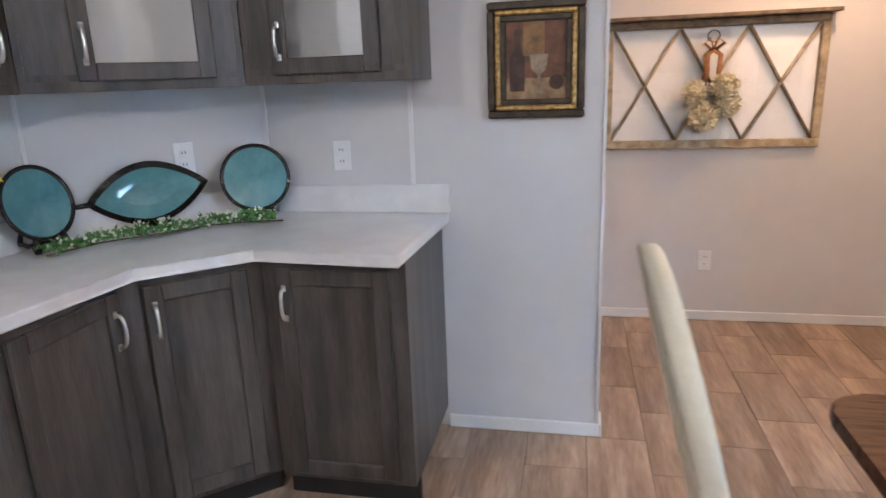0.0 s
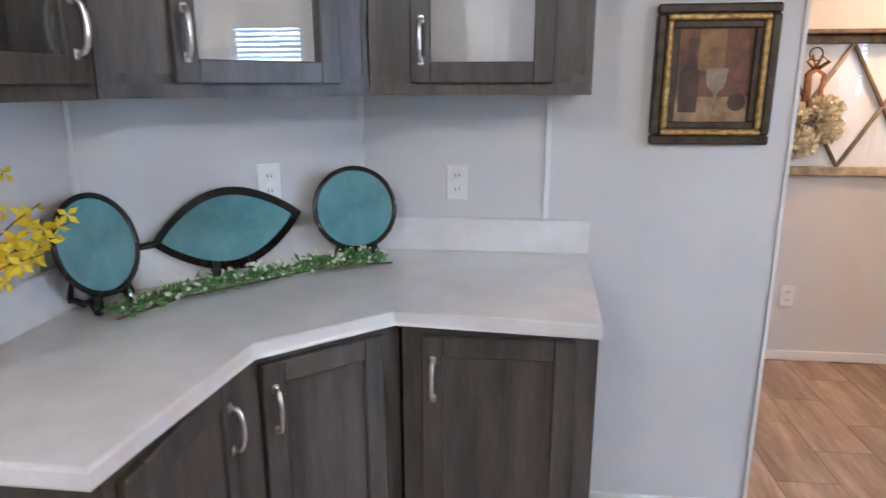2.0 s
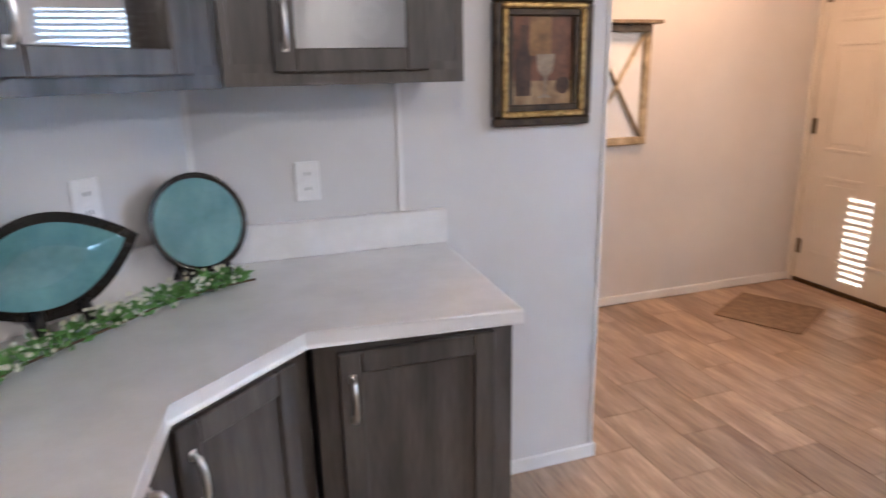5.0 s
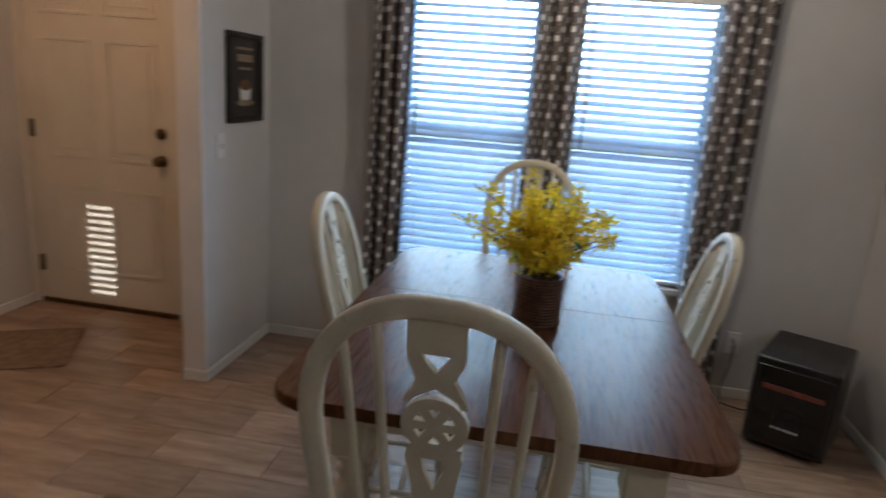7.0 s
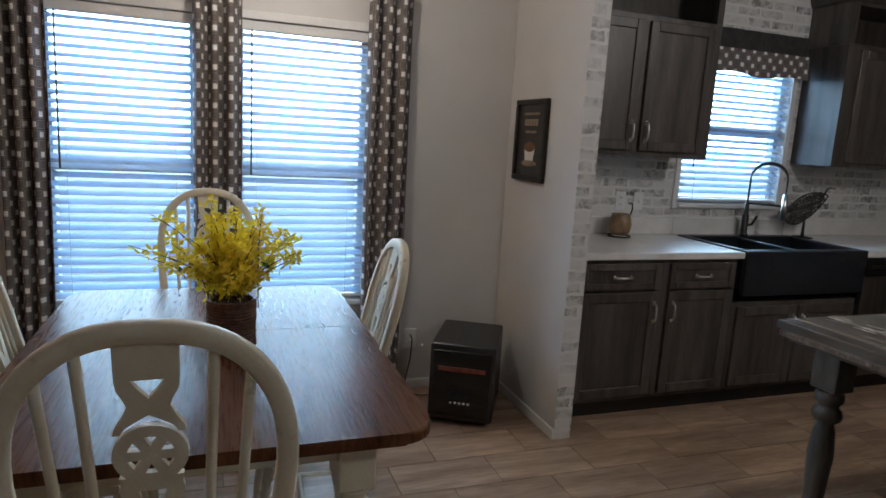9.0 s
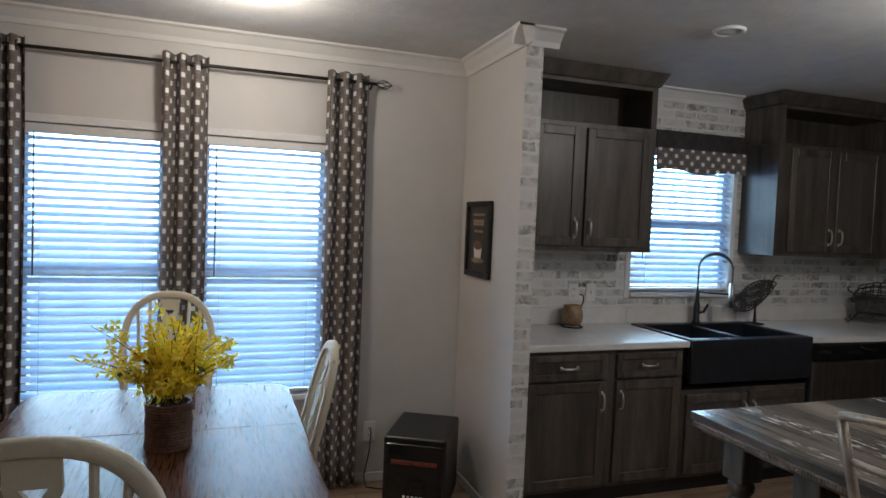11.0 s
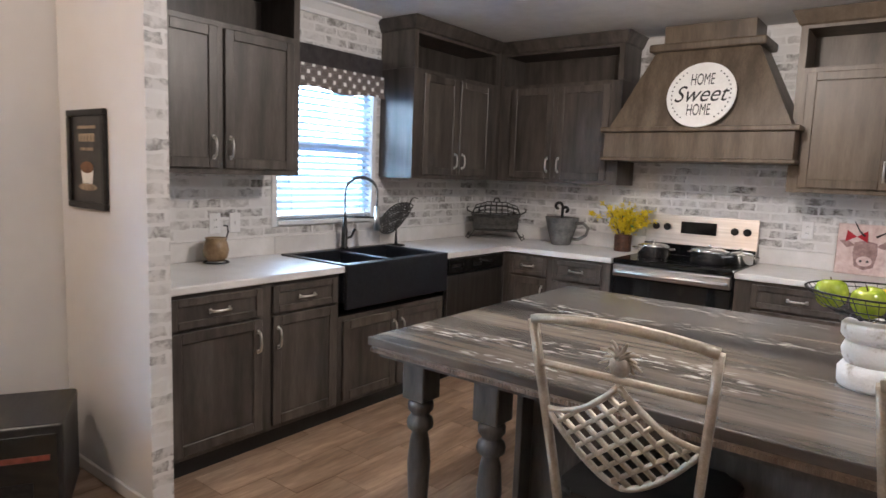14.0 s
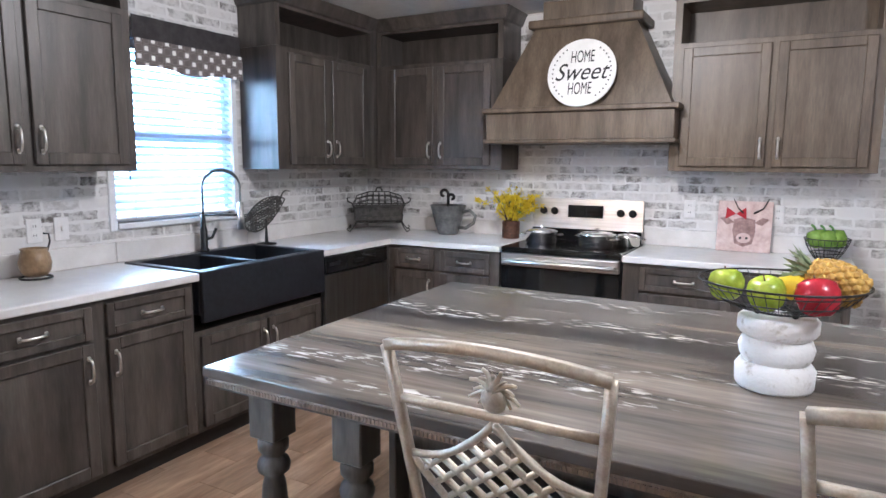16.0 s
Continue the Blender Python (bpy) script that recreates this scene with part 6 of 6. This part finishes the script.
for k in range(9):
    for i in range(12):
        a = 6.2832 * (i + 0.5 * (k % 2)) / 12
        r = 0.043 * math.sin(math.pi * (k + 1.2) / 11) ** 0.5
        bmesh.ops.create_icosphere(bm, subdivisions=1, radius=0.0135, matrix=Matrix.Translation((r * math.cos(a), r * math.sin(a), -0.055 + 0.014 * k)))
part("rind", bm, pine_m, pa)
bm = bmesh.new()
for i in range(34):
    a = random.uniform(0, 6.28)
    blade(bm, (0.008 * math.cos(a), 0.008 * math.sin(a), -0.055), (math.cos(a) * random.uniform(0.1, 0.8), math.sin(a) * random.uniform(0.1, 0.8), -1), random.uniform(0.05, 0.085), 0.007, 0.012)
part("crown_leaves", bm, sage, pa)

# ---- things on the kitchen worktops ----
pj = thing("clay_pitcher", pose(2.36, -1.22, 0.9155), "tan clay pot with dark rim on wire trivet", "pot")
part("pot", lathe(bmesh.new(), [(0.045, 0.016), (0.062, 0.04), (0.068, 0.075), (0.060, 0.115), (0.052, 0.13), (0.058, 0.142), (0.05, 0.142), (0.046, 0.13)], 24), clay, pj)
part("trivet", tube(bmesh.new(), [(0.065 * math.cos(a), 0.065 * math.sin(a), 0.008) for a in [6.2832 * i / 20 for i in range(20)]], 0.005, 6, closed=True), iron, pj, "dark wire trivet")
part("ladle_handle", tube(bmesh.new(), [(-0.02, -0.045, 0.12), (-0.02, -0.062, 0.17), (-0.02, -0.058, 0.205), (-0.02, -0.035, 0.208)], 0.004, 6), iron, pj)

bd = thing("bird_ornament", pose(2.36, -2.68, 0.9155), "black scrollwork iron bird on stand", "ornament")
bm = lathe(bmesh.new(), [(0.065, 0), (0.065, 0.006), (0.012, 0.012), (0.007, 0.09), (0.005, 0.15)], 20)
part("stand", bm, iron, bd)
bm = bmesh.new()
# teardrop body: tail low at one end, breast and head high at the other
axis_ = [(0.19 - 0.37 * k / 16, 0.135 + 0.13 * (k / 16) ** 1.2, 0.085 * math.sin(math.pi * min(1, (k / 16) ** 0.8)) ** 0.8) for k in range(17)]
tube(bm, [(0, y, z + w) for y, z, w in axis_], 0.005, 6)
tube(bm, [(0, y, z - w) for y, z, w in axis_], 0.005, 6)
tube(bm, [(0, -0.13, 0.255), (0, -0.16, 0.305), (0, -0.185, 0.318), (0, -0.235, 0.312)], 0.006, 6, taper=0.5)
for k in range(2, 15):
    y, z, w = axis_[k]
    for c in ((0,) if w < 0.045 else (-0.62, 0, 0.62)):
        r = min(0.026, w * 0.5)
        tube(bm, [(0, y + r * (1 - i / 22) * math.cos(i * 0.55 + k), z + c * w * 1.05 + r * (1 - i / 22) * math.sin(i * 0.55 + k)) for i in range(20)], 0.0045, 5)
for k in range(5):
    tube(bm, [(0, 0.12, 0.165 + 0.008 * k), (0, 0.17, 0.150 + 0.010 * k), (0, 0.215, 0.125 + 0.016 * k)], 0.0045, 5)
part("scroll_body", bm, aged_iron, bd)

bd.scale = (1.0, 1.0, 1.08)
cg = thing("wire_basket", pose(2.19, -3.73, 0.9155, 0, 0, 32), "dark wire lidded basket with scroll feet", "basket")
bm = bmesh.new()
for s in (-1, 1):
    for x in (-0.13, 0.13):
        tube(bm, [(x, s * 0.07, 0.07), (x * 1.15, s * 0.08, 0.03), (x * 1.3, s * 0.09, 0.006), (x * 1.42, s * 0.09, 0.018), (x * 1.35, s * 0.09, 0.03)], 0.004, 6)
    tube(bm, [(s * 0.155, 0, 0.17), (s * 0.185, 0, 0.185), (s * 0.19, 0, 0.205), (s * 0.175, 0, 0.208)], 0.005, 6)
part("feet", bm, aged_iron, cg)
bm = bmesh.new()
for w, d, z in ((0.13, 0.07, 0.06), (0.142, 0.078, 0.10), (0.15, 0.085, 0.155), (0.155, 0.088, 0.165)):
    tube(bm, [(x, y, z) for x, y in rrect(-w, w, -d, d, 0.03, 4)], 0.0045, 5, closed=True)
for k in range(15):
    x = -0.14 + 0.28 * k / 14
    for s in (-1, 1):
        tube(bm, [(x * 0.9, s * 0.07, 0.06), (x, s * 0.085, 0.16)], 0.003, 4)
box(bm, -0.143, 0.143, -0.079, 0.079, 0.064, 0.16, 0.012)
part("basket_body", bm, aged_iron, cg)
bm = bmesh.new()
for k in range(9):
    x = -0.15 + 0.30 * k / 8
    h = 0.078 * max(0.02, 1 - (x / 0.16) ** 2) ** 0.42
    tube(bm, [(x, -0.085, 0.168), (x * 0.96, -0.06, 0.168 + h * 0.7), (x * 0.88, 0, 0.168 + h), (x * 0.96, 0.06, 0.168 + h * 0.7), (x, 0.085, 0.168)], 0.003, 5)
tube(bm, [(-0.155, 0, 0.168), (-0.13, 0, 0.222), (-0.06, 0, 0.246), (0.06, 0, 0.246), (0.13, 0, 0.222), (0.155, 0, 0.168)], 0.004, 5)
for yy, zz in ((-0.055, 0.222), (0.055, 0.222), (-0.075, 0.195), (0.075, 0.195)):
    tube(bm, [(-0.135, yy, zz - 0.02), (-0.06, yy, zz), (0.06, yy, zz), (0.135, yy, zz - 0.02)], 0.003, 5)
tube(bm, [(-0.02, 0, 0.248), (-0.012, 0, 0.27), (0.012, 0, 0.27), (0.02, 0, 0.248)], 0.005, 6)
part("lid", bm, aged_iron, cg, "domed wire lid")

cg.scale = (1.3, 1.3, 1.25)
mg = thing("mug_planter", pose(1.635, -3.84, 0.9155), "large dark galvanised coffee-cup decoration with steam scroll", "ornament")
part("cup", lathe(bmesh.new(), [(0.062, 0.0), (0.068, 0.01), (0.095, 0.10), (0.115, 0.185), (0.120, 0.19), (0.112, 0.19), (0.09, 0.1)], 32), zinc, mg)
part("cup_handle", tube(bmesh.new(), [(-0.100, 0, 0.152), (-0.160, 0, 0.160), (-0.200, 0, 0.128), (-0.185, 0, 0.080), (-0.130, 0, 0.046), (-0.078, 0, 0.046)], 0.011, 8), zinc, mg)
for s_, z0, r in ((1, 0.262, 0.034), (-1, 0.240, 0.026)):
    curl = [(0.0, 0, 0.15), (0.0, 0, z0 - 0.02)] + [(s_ * (r - r * (1 - i / 26) * math.cos(i * 0.28)), 0, z0 + r * (1 - i / 26) * math.sin(i * 0.28)) for i in range(18)]
    part("steam_scroll", tube(bmesh.new(), curl, 0.010, 8), iron, mg, "curled metal steam")
mg.scale = (1.15, 1.15, 1.15)


def pot_pan(m, r, h):
    t = thing("saucepan", m, "polished stainless pot with lid on cooktop", "pot", "pots on the range")
    part("vessel", lathe(bmesh.new(), [(r * 0.9, 0), (r, 0.008), (r, h), (r * 1.03, h + 0.004), (r * 0.98, h + 0.004)], 32), polished, t)
    part("lid", lathe(bmesh.new(), [(r * 0.99, h + 0.0045), (r * 0.8, h + 0.014), (r * 0.3, h + 0.02), (0.008, h + 0.021)], 32), polished, t)
    part("lid_knob", lathe(bmesh.new(), [(0.006, h + 0.0215), (0.006, h + 0.03), (0.016, h + 0.035), (0.012, h + 0.042)], 14), polished, t)
    for s in (-1, 1):
        part("side_handle", tube(bmesh.new(), [(s * r, -0.035, h * 0.75), (s * (r + 0.035), -0.03, h * 0.78), (s * (r + 0.035), 0.03, h * 0.78), (s * r, 0.035, h * 0.75)], 0.005, 6), polished, t)


pot_pan(pose(0.83, -3.68, 0.9205, 0, 0, 20), 0.105, 0.075)
pot_pan(pose(0.44, -3.64, 0.9205, 0, 0, -25), 0.115, 0.08)
pot_pan(pose(0.28, -3.80, 0.9205, 0, 0, 10), 0.075, 0.06)

pg = thing("animal_canvas", pose(-0.39, -3.95, 0.9155) @ pose(0, 0, 0, 0, 0, 180) @ pose(0, 0, 0, -8, 0, 0), "pale pink canvas of a horned animal with red bow", "picture")
cv = part("canvas", B(-0.155, 0.155, -0.008, 0.008, 0.0, 0.315, bev=0.002), pink_canvas, pg)
part("painted_head", plate(bmesh.new(), [(0.0, 0.03), (0.05, 0.05), (0.065, 0.13), (0.06, 0.2), (0.0, 0.215), (-0.06, 0.2), (-0.065, 0.13), (-0.05, 0.05)], -0.0095, -0.0085), mauve_print, cv)
for s in (-1, 1):
    part("painted_ear", plate(bmesh.new(), [(s * 0.055, 0.18), (s * 0.10, 0.215), (s * 0.14, 0.205), (s * 0.10, 0.165)], -0.0093, -0.0085), mauve_print, cv)
    part("painted_horn", tube(bmesh.new(), [(s * 0.03 + 0.02, -0.012, 0.24), (s * 0.07 + 0.03, -0.014, 0.27), (s * 0.10 + 0.03, -0.014, 0.33)], 0.006, 6, taper=0.4), ink, cv)
part("painted_muzzle", plate(bmesh.new(), circle(0, 0.085, 0.042, 18, 0.75), -0.0102, -0.0097), pink_canvas, cv)
for s in (-1, 1):
    part("painted_nostril", plate(bmesh.new(), circle(s * 0.018, 0.085, 0.008, 10), -0.0108, -0.0104), ink, cv)
    part("painted_bow", plate(bmesh.new(), [(-0.05, 0.235), (-0.05 + s * 0.055, 0.275), (-0.05 + s * 0.06, 0.20)], -0.0125, -0.011), apple_r, cv, "red bow")

pb = thing("pepper_bowl", pose(-0.835, -3.86, 0.9155), "green ceramic peppers in dark wire bowl", "bowl")
bm = bmesh.new()
for r, z in ((0.06, 0.004), (0.085, 0.04), (0.105, 0.08), (0.118, 0.12)):
    tube(bm, [(r * math.cos(a), r * math.sin(a), z) for a in [6.2832 * i / 28 for i in range(28)]], 0.003, 5, closed=True)
for k in range(22):
    a = 6.2832 * k / 22
    tube(bm, [(r * math.cos(a), r * math.sin(a), z) for r, z in ((0.06, 0.004), (0.085, 0.04), (0.105, 0.08), (0.118, 0.12))], 0.002, 4)
part("wire_bowl", bm, iron, pb)
for x, y, r in ((-0.045, 0.0, 0.058), (0.045, 0.02, 0.06), (0.0, 0.04, 0.052)):
    pt = part("pepper", lathe(bmesh.new(), [(r * 0.3, -0.04), (r * 0.8, -0.025), (r, 0.015), (r * 0.85, 0.055), (r * 0.4, 0.065), (0.008, 0.055)], 20), pepper_m, pb, "glossy green pepper", pose(x, y, 0.105, 10 * x / 0.05, 14, 0))
    part("stalk", tube(bmesh.new(), [(0, 0, 0.055), (0.005, 0, 0.085), (0.018, 0, 0.1)], 0.007, 6), leaf, pt)

# ---- floor planks, last ----
PW, PL = 0.231, 0.457
full = mesh_of("floor_plank", B(0.0015, PW - 0.0015, 0.0015, PL - 0.0015, -0.0058, 0.0), plank_m)
floor = bpy.data.objects["floor"]
rest = bmesh.new()
random.seed(21)
made = 0
nx, ny = int((EAST + 4.6) / PW) + 3, int((NORTH - SOUTH) / PL) + 2
for i in range(nx):
    x = 0.028 + PW * (10 - i)
    sh = 0.20 if i % 2 == 0 else 0.428
    for j in range(ny):
        y = SOUTH - sh + PL * j
        y0, y1 = max(y, SOUTH), min(y + PL, NORTH if x > -0.8 else 2.70 if x > -1.9 else 0.80)
        if y1 - y0 < 0.02 or x < -4.55 or x > EAST - 0.02 or (x < -1.95 and y0 > 0.8):
            continue
        near = -0.9 < x and -3.2 < y < 4.0 and made < 300 and y0 == y and y1 == y + PL
        if near:
            part("floor_plank", full, None, floor, m=pose(x, y, 0))
            made += 1
        else:
            box(rest, x + 0.0015, x + PW - 0.0015, y0 + 0.0015, y1 - 0.0015, -0.0058, 0.0)
part("outer_planks", rest, plank_m, floor, kind="stuff")
